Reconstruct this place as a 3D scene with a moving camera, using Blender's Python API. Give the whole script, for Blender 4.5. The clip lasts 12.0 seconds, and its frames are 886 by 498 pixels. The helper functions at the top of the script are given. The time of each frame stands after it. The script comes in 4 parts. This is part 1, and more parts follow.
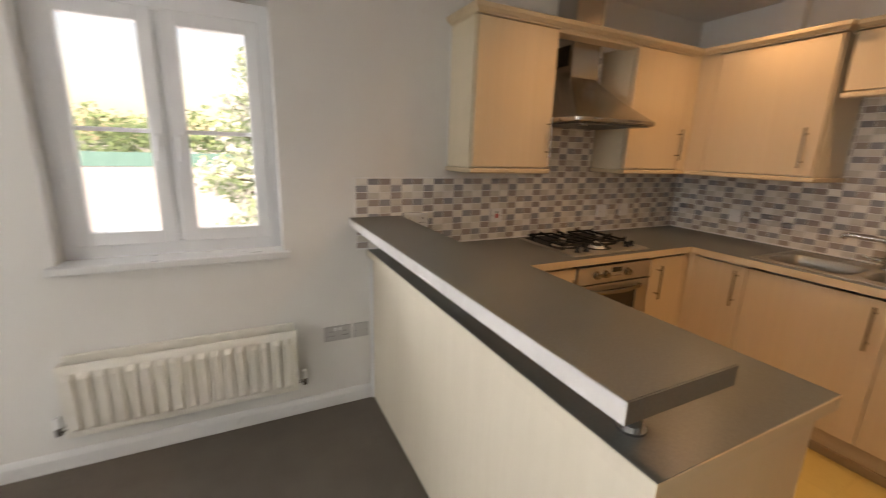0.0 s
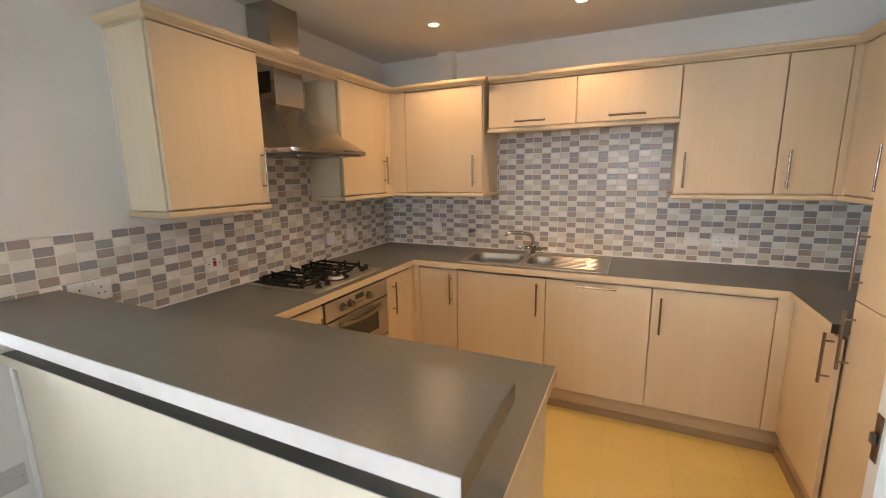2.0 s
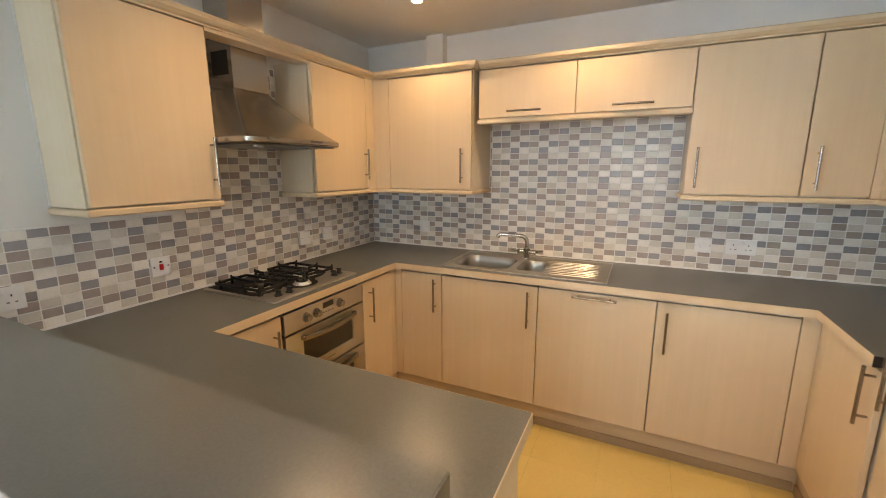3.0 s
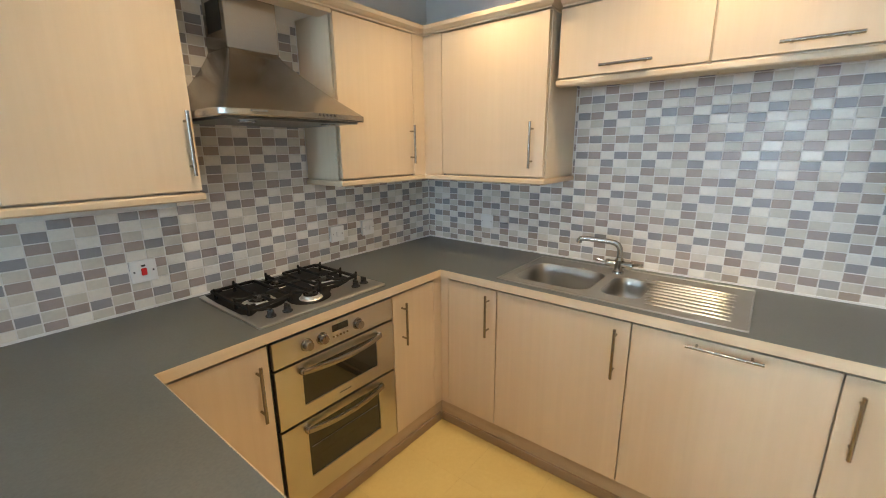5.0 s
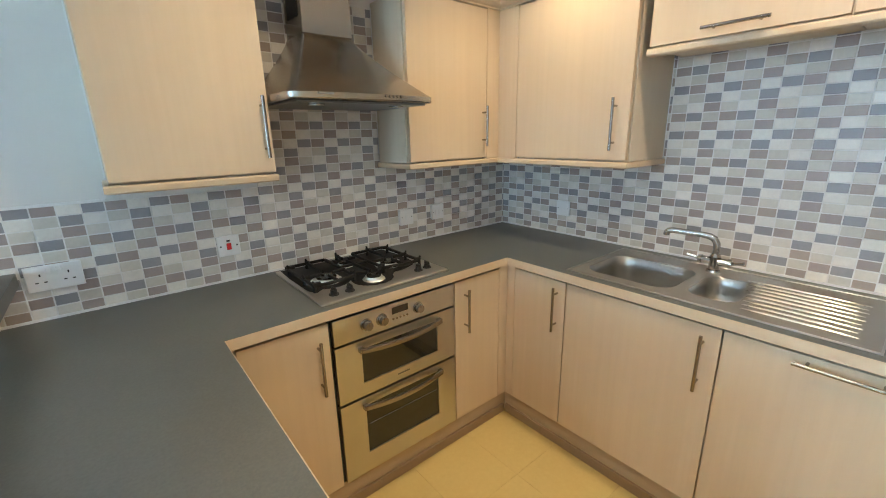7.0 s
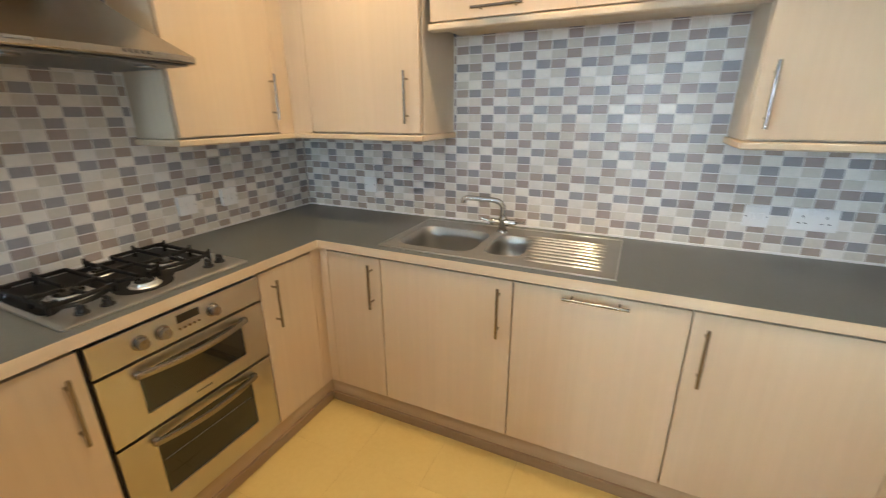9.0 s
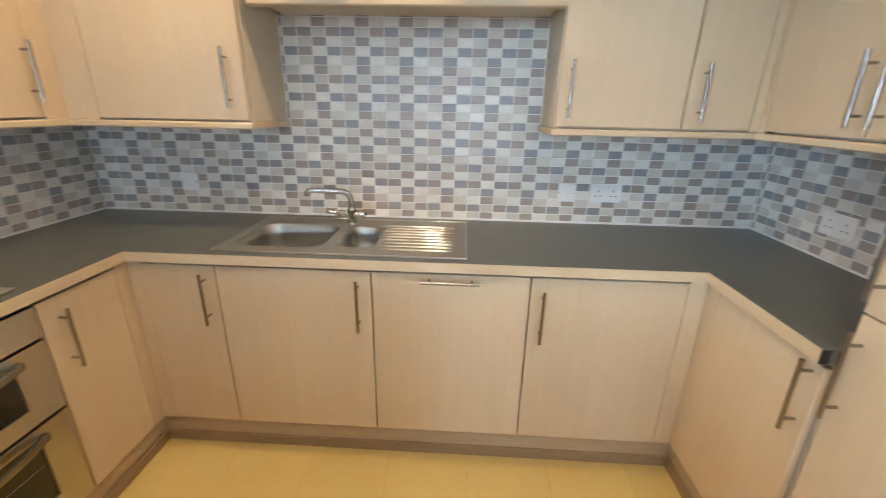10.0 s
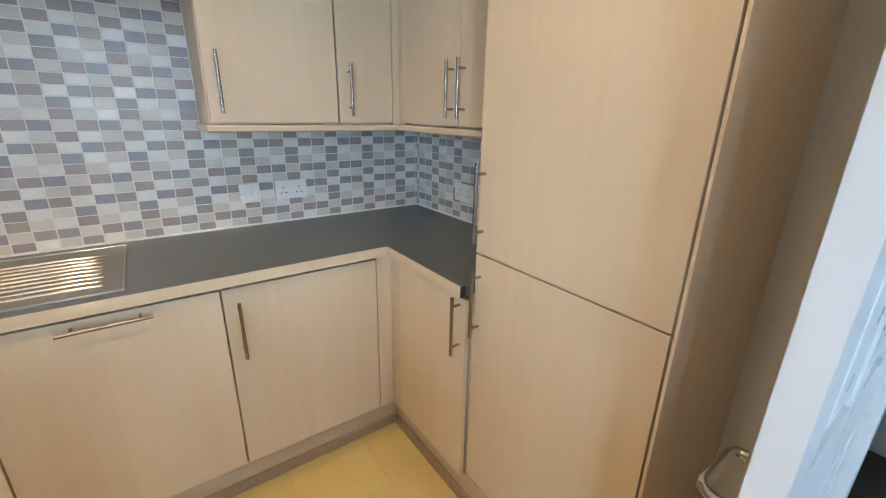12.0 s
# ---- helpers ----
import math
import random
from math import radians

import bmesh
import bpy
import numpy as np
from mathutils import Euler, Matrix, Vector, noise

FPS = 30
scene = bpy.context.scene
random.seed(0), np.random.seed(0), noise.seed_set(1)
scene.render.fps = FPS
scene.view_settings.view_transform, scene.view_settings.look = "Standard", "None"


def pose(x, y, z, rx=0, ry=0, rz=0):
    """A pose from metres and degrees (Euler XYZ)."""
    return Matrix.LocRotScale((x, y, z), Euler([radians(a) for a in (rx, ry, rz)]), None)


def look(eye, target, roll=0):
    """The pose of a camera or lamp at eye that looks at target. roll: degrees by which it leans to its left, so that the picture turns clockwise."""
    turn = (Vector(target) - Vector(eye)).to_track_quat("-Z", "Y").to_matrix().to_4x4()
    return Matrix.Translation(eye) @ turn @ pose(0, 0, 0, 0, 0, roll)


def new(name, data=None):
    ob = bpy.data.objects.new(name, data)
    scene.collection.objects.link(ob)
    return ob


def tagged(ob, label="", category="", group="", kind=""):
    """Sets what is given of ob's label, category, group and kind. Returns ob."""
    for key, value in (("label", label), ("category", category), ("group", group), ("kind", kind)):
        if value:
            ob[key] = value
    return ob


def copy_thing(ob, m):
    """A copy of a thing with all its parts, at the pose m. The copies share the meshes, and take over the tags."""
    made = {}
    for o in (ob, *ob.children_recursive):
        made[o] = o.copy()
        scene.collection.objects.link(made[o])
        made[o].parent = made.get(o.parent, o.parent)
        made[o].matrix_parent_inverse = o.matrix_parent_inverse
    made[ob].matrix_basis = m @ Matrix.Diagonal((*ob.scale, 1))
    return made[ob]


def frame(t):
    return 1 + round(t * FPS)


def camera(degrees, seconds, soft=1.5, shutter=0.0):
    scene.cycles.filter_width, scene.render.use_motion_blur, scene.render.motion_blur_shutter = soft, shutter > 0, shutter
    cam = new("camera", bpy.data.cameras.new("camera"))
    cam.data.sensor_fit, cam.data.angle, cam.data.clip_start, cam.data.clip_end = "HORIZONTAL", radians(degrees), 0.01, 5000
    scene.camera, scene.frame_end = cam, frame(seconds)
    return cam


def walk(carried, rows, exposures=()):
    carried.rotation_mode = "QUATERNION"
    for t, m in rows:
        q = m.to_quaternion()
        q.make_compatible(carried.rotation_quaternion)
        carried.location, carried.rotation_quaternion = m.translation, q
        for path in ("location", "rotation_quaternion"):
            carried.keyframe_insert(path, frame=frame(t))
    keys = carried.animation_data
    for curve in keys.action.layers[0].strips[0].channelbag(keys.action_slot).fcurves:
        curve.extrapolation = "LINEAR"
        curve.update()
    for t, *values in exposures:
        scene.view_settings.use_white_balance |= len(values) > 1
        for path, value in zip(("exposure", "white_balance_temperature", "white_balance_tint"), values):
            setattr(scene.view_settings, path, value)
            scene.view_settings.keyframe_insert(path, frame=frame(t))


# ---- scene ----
cam = camera(94.6, 12.0, soft=1.0, shutter=0.35)
PATH = [
    (0, (-0.127, -0.037, 1.451), (0.74, 1.703, 0.98), 1.8),
    (0.5, (-0.081, 0.097, 1.45), (1.305, 1.474, 1.023), 1.5),
    (1, (-0.111, 0.16, 1.492), (1.546, 1.211, 1.106), 0.4),
    (1.5, (-0.133, 0.157, 1.5), (1.633, 1.026, 1.144), -0.5),
    (2, (-0.087, 0.134, 1.502), (1.697, 0.963, 1.141), -0.8),
    (2.5, (0.056, 0.115, 1.499), (1.835, 0.953, 1.133), -0.5),
    (2.7, (0.118, 0.104, 1.504), (1.893, 0.944, 1.128), -0.3),
    (4.3, (0.577, 0.279, 1.496), (2.237, 1.299, 1.043), 0.2),
    (4.5, (0.633, 0.284, 1.498), (2.259, 1.356, 1.042), -0.1),
    (5, (0.837, 0.253, 1.51), (2.354, 1.466, 1.031), -0.5),
    (5.5, (0.935, 0.232, 1.5), (2.339, 1.56, 0.987), -0.9),
    (6, (0.935, 0.249, 1.488), (2.241, 1.666, 0.95), -1.0),
    (6.5, (0.922, 0.253, 1.487), (2.167, 1.722, 0.946), -1.1),
    (6.7, (0.928, 0.246, 1.494), (2.147, 1.736, 0.952), -1.2),
    (8.3, (0.945, 0.222, 1.490), (2.357, 1.549, 0.996), -1.0),
    (8.5, (0.951, 0.219, 1.493), (2.447, 1.431, 0.955), -1.0),
    (9, (1.015, 0.231, 1.461), (2.732, 1.035, 0.826), -0.3),
    (9.5, (1.026, 0.253, 1.439), (2.854, 0.7, 0.762), 0.6),
    (10, (1.03, 0.264, 1.436), (2.917, 0.352, 0.779), 1.1),
    (10.5, (1.049, 0.207, 1.443), (2.908, -0.209, 0.834), 1.8),
    (11, (1.063, 0.152, 1.443), (2.751, -0.767, 0.891), 2.9),
    (11.5, (1.043, 0.156, 1.43), (2.608, -0.966, 0.888), 2.4),
    (12, (1.003, 0.131, 1.421), (2.539, -0.983, 0.787), 1.1),
]
walk(cam, [(t, look(eye, target, roll)) for t, eye, target, roll in PATH],
     [(0, 0.71, 9000, 29), (0.5, 0.80, 11000, 33), (1, 1.07, 9600, 27), (1.5, 1.12, 8000, 25), (2.5, 1.27, 7850, 22), (4.5, 1.56, 6250, 10), (5.5, 1.55, 5850, 9),
      (6.5, 1.6, 5520, 6), (8.5, 1.55, 6200, 9), (9.5, 1.58, 6200, 12), (10.5, 1.46, 5900, 11), (11.5, 1.32, 5750, 12), (12, 1.36, 5800, 12)])
SPOT_WATTS = 11.0

# ---- world, sun and large lights ----
world = bpy.data.worlds.new("sky")
scene.world = world
world.use_nodes = True
wn = world.node_tree.nodes
sky = wn.new("ShaderNodeTexSky")
sky.sky_type = "NISHITA"
sky.sun_disc = False
sky.sun_elevation = radians(48)
sky.sun_rotation = radians(205)
sky.air_density = 1.3
wn["Background"].inputs["Strength"].default_value = 0.15
world.node_tree.links.new(sky.outputs["Color"], wn["Background"].inputs["Color"])
sun = new("sun", bpy.data.lights.new("sun", "SUN"))
sun.data.energy, sun.data.angle, sun.data.color = 5.0, radians(0.6), (1.0, 0.96, 0.88)
sun.matrix_world = look((-3, -8, 12), (0, 1.0, 0))


def area_light(name, eye, target, sx, sy, watts, colour):
    ob = new(name, bpy.data.lights.new(name, "AREA"))
    ob.data.shape, ob.data.size, ob.data.size_y = "RECTANGLE", sx, sy
    ob.data.energy, ob.data.color = watts, colour
    ob.matrix_world = look(eye, target)
    return ob


# daylight in the west window behind the camera, then in the added north one
area_light("window_daylight", (-3.52, 0.3, 1.5), (0, 0.3, 1.5), 0.84, 1.1, 24, (0.66, 0.85, 1.0))
area_light("window_daylight", (-2.27, 2.22, 1.5), (-2.27, 0, 1.5), 0.84, 1.1, 98, (0.62, 0.83, 1.0))
# unseen fill lamp to the north-west, aimed in through the window above the radiator
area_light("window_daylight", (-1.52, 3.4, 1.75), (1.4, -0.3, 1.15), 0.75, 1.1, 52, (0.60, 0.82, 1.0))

# ---- materials ----


def material(name, base, rough=0.5, metal=0.0, coat=0.0, spec=0.5):
    m = bpy.data.materials.new(name)
    m.use_nodes = True
    b = m.node_tree.nodes["Principled BSDF"]
    b.inputs["Base Color"].default_value = (*base, 1)
    b.inputs["Roughness"].default_value = rough
    b.inputs["Metallic"].default_value = metal
    b.inputs["Coat Weight"].default_value = coat
    b.inputs["Specular IOR Level"].default_value = spec
    return m


def node(m, kind, **sets):
    n = m.node_tree.nodes.new(kind)
    for k, v in sets.items():
        n.inputs[k.replace("_", " ")].default_value = v
    return n


def link(m, a, b):
    m.node_tree.links.new(a, b)


def coords(m, scale=(1, 1, 1)):
    t = m.node_tree.nodes.new("ShaderNodeTexCoord")
    mp = m.node_tree.nodes.new("ShaderNodeMapping")
    mp.inputs["Scale"].default_value = scale
    link(m, t.outputs["Object"], mp.inputs["Vector"])
    return mp.outputs["Vector"]


def noise_tex(m, vec, scale, detail=4.0, rough=0.55):
    n = node(m, "ShaderNodeTexNoise", Scale=scale, Detail=detail, Roughness=rough)
    link(m, vec, n.inputs["Vector"])
    return n.outputs["Fac"]


def ramp(m, fac, stops, constant=False):
    r = m.node_tree.nodes.new("ShaderNodeValToRGB")
    if constant:
        r.color_ramp.interpolation = "CONSTANT"
    el = r.color_ramp.elements
    while len(el) < len(stops):
        el.new(0.5)
    for e, (p, c) in zip(el, stops):
        e.position, e.color = p, (*c, 1)
    link(m, fac, r.inputs["Fac"])
    return r.outputs["Color"]


def mix(m, fac, a, b, how="MIX"):
    n = m.node_tree.nodes.new("ShaderNodeMix")
    n.data_type, n.blend_type = "RGBA", how
    if isinstance(fac, float):
        n.inputs["Factor"].default_value = fac
    else:
        link(m, fac, n.inputs["Factor"])
    for sock, v in (("A", a), ("B", b)):
        s = [i for i in n.inputs if i.name == sock and i.type == "RGBA"][0]
        if isinstance(v, tuple):
            s.default_value = (*v, 1)
        else:
            link(m, v, s)
    return [o for o in n.outputs if o.type == "RGBA"][0]


def bsdf(m):
    return m.node_tree.nodes["Principled BSDF"]


def colour(m, out):
    link(m, out, bsdf(m).inputs["Base Color"])


def bump(m, fac, strength, distance=0.002):
    b = node(m, "ShaderNodeBump", Strength=strength, Distance=distance)
    link(m, fac, b.inputs["Height"])
    link(m, b.outputs["Normal"], bsdf(m).inputs["Normal"])


def rough_range(m, fac, lo, hi):
    r = node(m, "ShaderNodeMapRange")
    r.inputs["To Min"].default_value, r.inputs["To Max"].default_value = lo, hi
    link(m, fac, r.inputs["Value"])
    link(m, r.outputs["Result"], bsdf(m).inputs["Roughness"])


def shifted(m, out, amount):
    """A slight difference of tone from one object to the next."""
    info = m.node_tree.nodes.new("ShaderNodeObjectInfo")
    r = node(m, "ShaderNodeMapRange")
    r.inputs["To Min"].default_value, r.inputs["To Max"].default_value = 1 - amount, 1 + amount
    link(m, info.outputs["Random"], r.inputs["Value"])
    h = node(m, "ShaderNodeHueSaturation")
    link(m, r.outputs["Result"], h.inputs["Value"])
    link(m, out, h.inputs["Color"])
    return h.outputs["Color"]


def wood(name, dark, light, scale, rough=0.42):
    m = material(name, light, rough)
    v = coords(m, scale)
    fine = noise_tex(m, v, 1.0, 6, 0.6)
    broad = noise_tex(m, coords(m, tuple(s * 0.12 for s in scale)), 1.0, 3)
    c = mix(m, 0.5, ramp(m, fine, [(0.3, dark), (0.7, light)]), ramp(m, broad, [(0.35, dark), (0.65, light)]))
    colour(m, shifted(m, c, 0.03))
    rough_range(m, fine, rough - 0.06, rough + 0.08)
    bump(m, fine, 0.12, 0.0006)
    return m


MAPLE = wood("maple_laminate", (0.592, 0.460, 0.304), (0.648, 0.514, 0.350), (42, 42, 1.3), 0.36)
MAPLE_RAIL = wood("maple_rail", (0.565, 0.44, 0.285), (0.64, 0.515, 0.35), (6, 6, 40), 0.42)
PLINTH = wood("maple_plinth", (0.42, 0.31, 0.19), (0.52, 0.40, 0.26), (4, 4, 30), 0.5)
PLINTH_FOOT = wood("brown_foot_board", (0.25, 0.17, 0.095), (0.33, 0.235, 0.14), (4, 4, 30), 0.5)
CARCASS = wood("pale_carcass_side", (0.63, 0.53, 0.385), (0.68, 0.58, 0.43), (42, 42, 2.2), 0.45)
PANEL = wood("cream_back_panel", (0.62, 0.55, 0.44), (0.68, 0.61, 0.50), (30, 30, 2), 0.38)

WORKTOP = material("grey_mottled_laminate", (0.1, 0.105, 0.098), 0.3, spec=0.8)
v = coords(WORKTOP)
n1, n2 = noise_tex(WORKTOP, v, 5, 3, 0.5), noise_tex(WORKTOP, v, 160, 4, 0.6)
colour(WORKTOP, mix(WORKTOP, 0.5, ramp(WORKTOP, n1, [(0.25, (0.076, 0.082, 0.076)), (0.75, (0.100, 0.107, 0.100))]),
                    ramp(WORKTOP, n2, [(0.3, (0.062, 0.067, 0.062)), (0.7, (0.114, 0.122, 0.114))])))
rough_range(WORKTOP, n2, 0.26, 0.34)
bump(WORKTOP, n2, 0.02, 0.0004)

PAINT = material("matt_white_wall_paint", (0.70, 0.69, 0.665), 0.85)
v = coords(PAINT)
n1, n2 = noise_tex(PAINT, v, 1.3, 5), noise_tex(PAINT, v, 220, 3)
colour(PAINT, ramp(PAINT, n1, [(0.3, (0.675, 0.66, 0.625)), (0.7, (0.72, 0.708, 0.675))]))
bump(PAINT, n2, 0.15, 0.001)

CEILING = material("white_ceiling_paint", (0.76, 0.75, 0.73), 0.9)
v = coords(CEILING)
n1, n2 = noise_tex(CEILING, v, 1.0, 4), noise_tex(CEILING, v, 160, 3)
colour(CEILING, ramp(CEILING, n1, [(0.3, (0.73, 0.72, 0.70)), (0.7, (0.78, 0.77, 0.75))]))
bump(CEILING, n2, 0.12, 0.001)

GLOSS_WHITE = material("white_gloss_paint", (0.70, 0.70, 0.69), 0.28)
n1 = noise_tex(GLOSS_WHITE, coords(GLOSS_WHITE), 14, 4)
rough_range(GLOSS_WHITE, n1, 0.22, 0.38)
bump(GLOSS_WHITE, n1, 0.04, 0.001)
EDGE_WHITE = material("off_white_laminate_edge", (0.58, 0.56, 0.54), 0.4)
n1 = noise_tex(EDGE_WHITE, coords(EDGE_WHITE), 25, 4)
colour(EDGE_WHITE, ramp(EDGE_WHITE, n1, [(0.3, (0.55, 0.53, 0.51)), (0.7, (0.60, 0.58, 0.56))]))
UPVC = material("white_upvc", (0.80, 0.81, 0.82), 0.3)
RADIATOR = material("cream_radiator_enamel", (0.72, 0.69, 0.62), 0.35)
n1 = noise_tex(RADIATOR, coords(RADIATOR), 6, 4)
colour(RADIATOR, ramp(RADIATOR, n1, [(0.3, (0.69, 0.66, 0.58)), (0.7, (0.75, 0.72, 0.655))]))
PLASTIC = material("white_socket_plastic", (0.76, 0.755, 0.74), 0.3)
GREY_PLATE = material("grey_socket_plate", (0.46, 0.45, 0.43), 0.35)
DARK_PLASTIC = material("dark_plastic", (0.012, 0.012, 0.012), 0.4)
RED = material("red_rocker_plastic", (0.55, 0.01, 0.012), 0.35)
GREY_PRINT = material("grey_print", (0.16, 0.16, 0.16), 0.5)


def brushed(name, base, scale, rough):
    m = material(name, base, rough, 1.0)
    n = noise_tex(m, coords(m, scale), 1.0, 5, 0.6)
    s = noise_tex(m, coords(m, (5, 5, 5)), 1.0, 3)
    colour(m, ramp(m, s, [(0.3, tuple(c * 0.92 for c in base)), (0.7, base)]))
    rough_range(m, n, rough - 0.03, rough + 0.06)
    bump(m, n, 0.015, 0.0003)
    return m


STEEL = brushed("brushed_stainless_steel", (0.45, 0.42, 0.385), (4, 400, 400), 0.23)
bsdf(STEEL).inputs["Anisotropic"].default_value = 0.75
STEEL_OVEN = brushed("satin_oven_steel", (0.60, 0.57, 0.52), (3, 300, 300), 0.30)
STEEL_RIM = brushed("satin_sink_rim", (0.40, 0.39, 0.36), (300, 6, 300), 0.52)
STEEL_SINK = brushed("satin_stainless_sink", (0.46, 0.45, 0.42), (300, 6, 300), 0.30)
STEEL_HANDLE = brushed("satin_steel_handle", (0.35, 0.325, 0.295), (200, 200, 200), 0.24)
STEEL_RIDGE = brushed("polished_drainer_steel", (0.62, 0.60, 0.57), (300, 6, 300), 0.26)
STEEL_HOB = brushed("satin_hob_steel", (0.60, 0.59, 0.56), (4, 300, 300), 0.36)
BURNER = material("cast_aluminium", (0.78, 0.77, 0.74), 0.34, 0.85)
STEEL_DARK = brushed("shaded_steel_side", (0.22, 0.22, 0.22), (200, 200, 6), 0.38)
CHROME = material("polished_chrome", (0.50, 0.50, 0.49), 0.11, 1.0)
IRON = material("black_cast_iron", (0.009, 0.009, 0.009), 0.55, spec=0.25)
n1 = noise_tex(IRON, coords(IRON), 300, 3)
bump(IRON, n1, 0.3, 0.0008)
ENAMEL = material("black_burner_enamel", (0.01, 0.01, 0.01), 0.25)
WELL = material("black_enamel_and_shade", (0.006, 0.006, 0.006), 0.5, spec=0.2)
OVEN_GLASS = material("dark_oven_glass", (0.012, 0.013, 0.01), 0.04, coat=0.5)
OVEN_TRIM = material("black_oven_trim", (0.008, 0.008, 0.008), 0.4)
BRASS = material("aged_latch_metal", (0.25, 0.22, 0.18), 0.35, 1.0)
GROUT = material("pale_grout", (0.74, 0.72, 0.69), 0.8)
n1 = noise_tex(GROUT, coords(GROUT), 30, 4)
colour(GROUT, ramp(GROUT, n1, [(0.3, (0.68, 0.66, 0.63)), (0.7, (0.76, 0.74, 0.71))]))
SEALANT = material("white_sealant", (0.76, 0.75, 0.73), 0.4)



def tile_material(name, base, gloss=0.25):
    """Glazed mosaic, one batch of colour; the pieces differ a little in tone."""
    m = material(name, base, 0.12)
    geo = m.node_tree.nodes.new("ShaderNodeNewGeometry")
    n = noise_tex(m, geo.outputs["Position"], 70, 5, 0.65)
    wide = noise_tex(m, geo.outputs["Position"], 9, 2, 0.5)
    c = mix(m, 0.5, ramp(m, n, [(0.3, tuple(v * 0.90 for v in base)), (0.7, tuple(v * 1.08 for v in base))]),
            ramp(m, wide, [(0.35, tuple(v * 0.93 for v in base)), (0.65, tuple(v * 1.06 for v in base))]))
    colour(m, shifted(m, c, 0.06))
    rough_range(m, n, gloss, gloss + 0.13)
    bump(m, n, 0.07, 0.001)
    return m


TILES = [tile_material("white_glazed_tile", (0.78, 0.745, 0.685), 0.15), tile_material("pale_beige_tile", (0.63, 0.585, 0.515)), tile_material("stone_grey_tile", (0.585, 0.55, 0.485)),
         tile_material("mauve_taupe_tile", (0.350, 0.288, 0.258)), tile_material("blue_grey_tile", (0.290, 0.284, 0.294)), tile_material("brown_taupe_tile", (0.370, 0.302, 0.252))]

VINYL = material("cream_vinyl_tile", (0.70, 0.56, 0.26), 0.32)
geo = VINYL.node_tree.nodes.new("ShaderNodeNewGeometry").outputs["Position"]
n1, n2 = noise_tex(VINYL, geo, 4, 5, 0.6), noise_tex(VINYL, geo, 45, 5, 0.65)
c = mix(VINYL, 0.4, ramp(VINYL, n1, [(0.3, (0.565, 0.428, 0.160)), (0.7, (0.615, 0.476, 0.188))]), ramp(VINYL, n2, [(0.3, (0.550, 0.418, 0.155)), (0.7, (0.625, 0.486, 0.196))]))
colour(VINYL, shifted(VINYL, c, 0.025))
rough_range(VINYL, n2, 0.13, 0.24)
n3 = noise_tex(VINYL, geo, 11, 3, 0.5)
bump(VINYL, n3, 0.10, 0.006)

CARPET = material("grey_brown_carpet", (0.15, 0.125, 0.105), 0.95, spec=0.1)
v = coords(CARPET)
n1, n2 = noise_tex(CARPET, v, 420, 3, 0.7), noise_tex(CARPET, v, 5, 4)
colour(CARPET, mix(CARPET, 0.4, ramp(CARPET, n1, [(0.3, (0.085, 0.07, 0.058)), (0.7, (0.20, 0.17, 0.145))]), ramp(CARPET, n2, [(0.3, (0.115, 0.096, 0.08)), (0.7, (0.165, 0.14, 0.118))])))
bump(CARPET, n1, 0.8, 0.004)

GLASS = material("window_glass", (1, 1, 1), 0.0)
bsdf(GLASS).inputs["Transmission Weight"].default_value = 1.0
bsdf(GLASS).inputs["IOR"].default_value = 1.45

LAMP = material("warm_lamp_lens", (0.9, 0.8, 0.6), 0.4)
bsdf(LAMP).inputs["Emission Color"].default_value = (1.0, 0.70, 0.38, 1)
bsdf(LAMP).inputs["Emission Strength"].default_value = 14

LEAF = material("light_green_leaves", (0.30, 0.44, 0.22), 0.7, spec=0.2)
bsdf(LEAF).inputs["Transmission Weight"].default_value = 0.25
r = LEAF.node_tree.nodes.new("ShaderNodeNewGeometry").outputs["Random Per Island"]
colour(LEAF, ramp(LEAF, r, [(0.0, (0.20, 0.34, 0.16)), (0.3, (0.34, 0.48, 0.26)), (0.5, (0.46, 0.56, 0.38)), (0.62, (0.78, 0.80, 0.76))]))
BARK = material("brown_bark", (0.13, 0.095, 0.065), 0.9)
n1 = noise_tex(BARK, coords(BARK, (20, 20, 4)), 1, 5)
bump(BARK, n1, 0.6, 0.01)
HEDGE = material("woodland_leaves", (0.07, 0.13, 0.04), 0.7)
r = HEDGE.node_tree.nodes.new("ShaderNodeNewGeometry").outputs["Random Per Island"]
colour(HEDGE, ramp(HEDGE, r, [(0.0, (0.12, 0.22, 0.09)), (1.0, (0.24, 0.36, 0.16))]))
PAVING = material("pale_concrete_paving", (0.45, 0.44, 0.41), 0.85)
n1 = noise_tex(PAVING, coords(PAVING), 1.5, 6)
colour(PAVING, ramp(PAVING, n1, [(0.3, (0.52, 0.51, 0.48)), (0.7, (0.62, 0.61, 0.58))]))
TEAL = material("teal_painted_fence", (0.05, 0.26, 0.24), 0.6)
n1 = noise_tex(TEAL, coords(TEAL), 5, 4)
colour(TEAL, ramp(TEAL, n1, [(0.3, (0.10, 0.25, 0.23)), (0.7, (0.13, 0.31, 0.28))]))
RENDERED = material("white_render", (0.7, 0.69, 0.66), 0.85)

# ---- mesh helpers ----


def empty_bm():
    return bmesh.new()


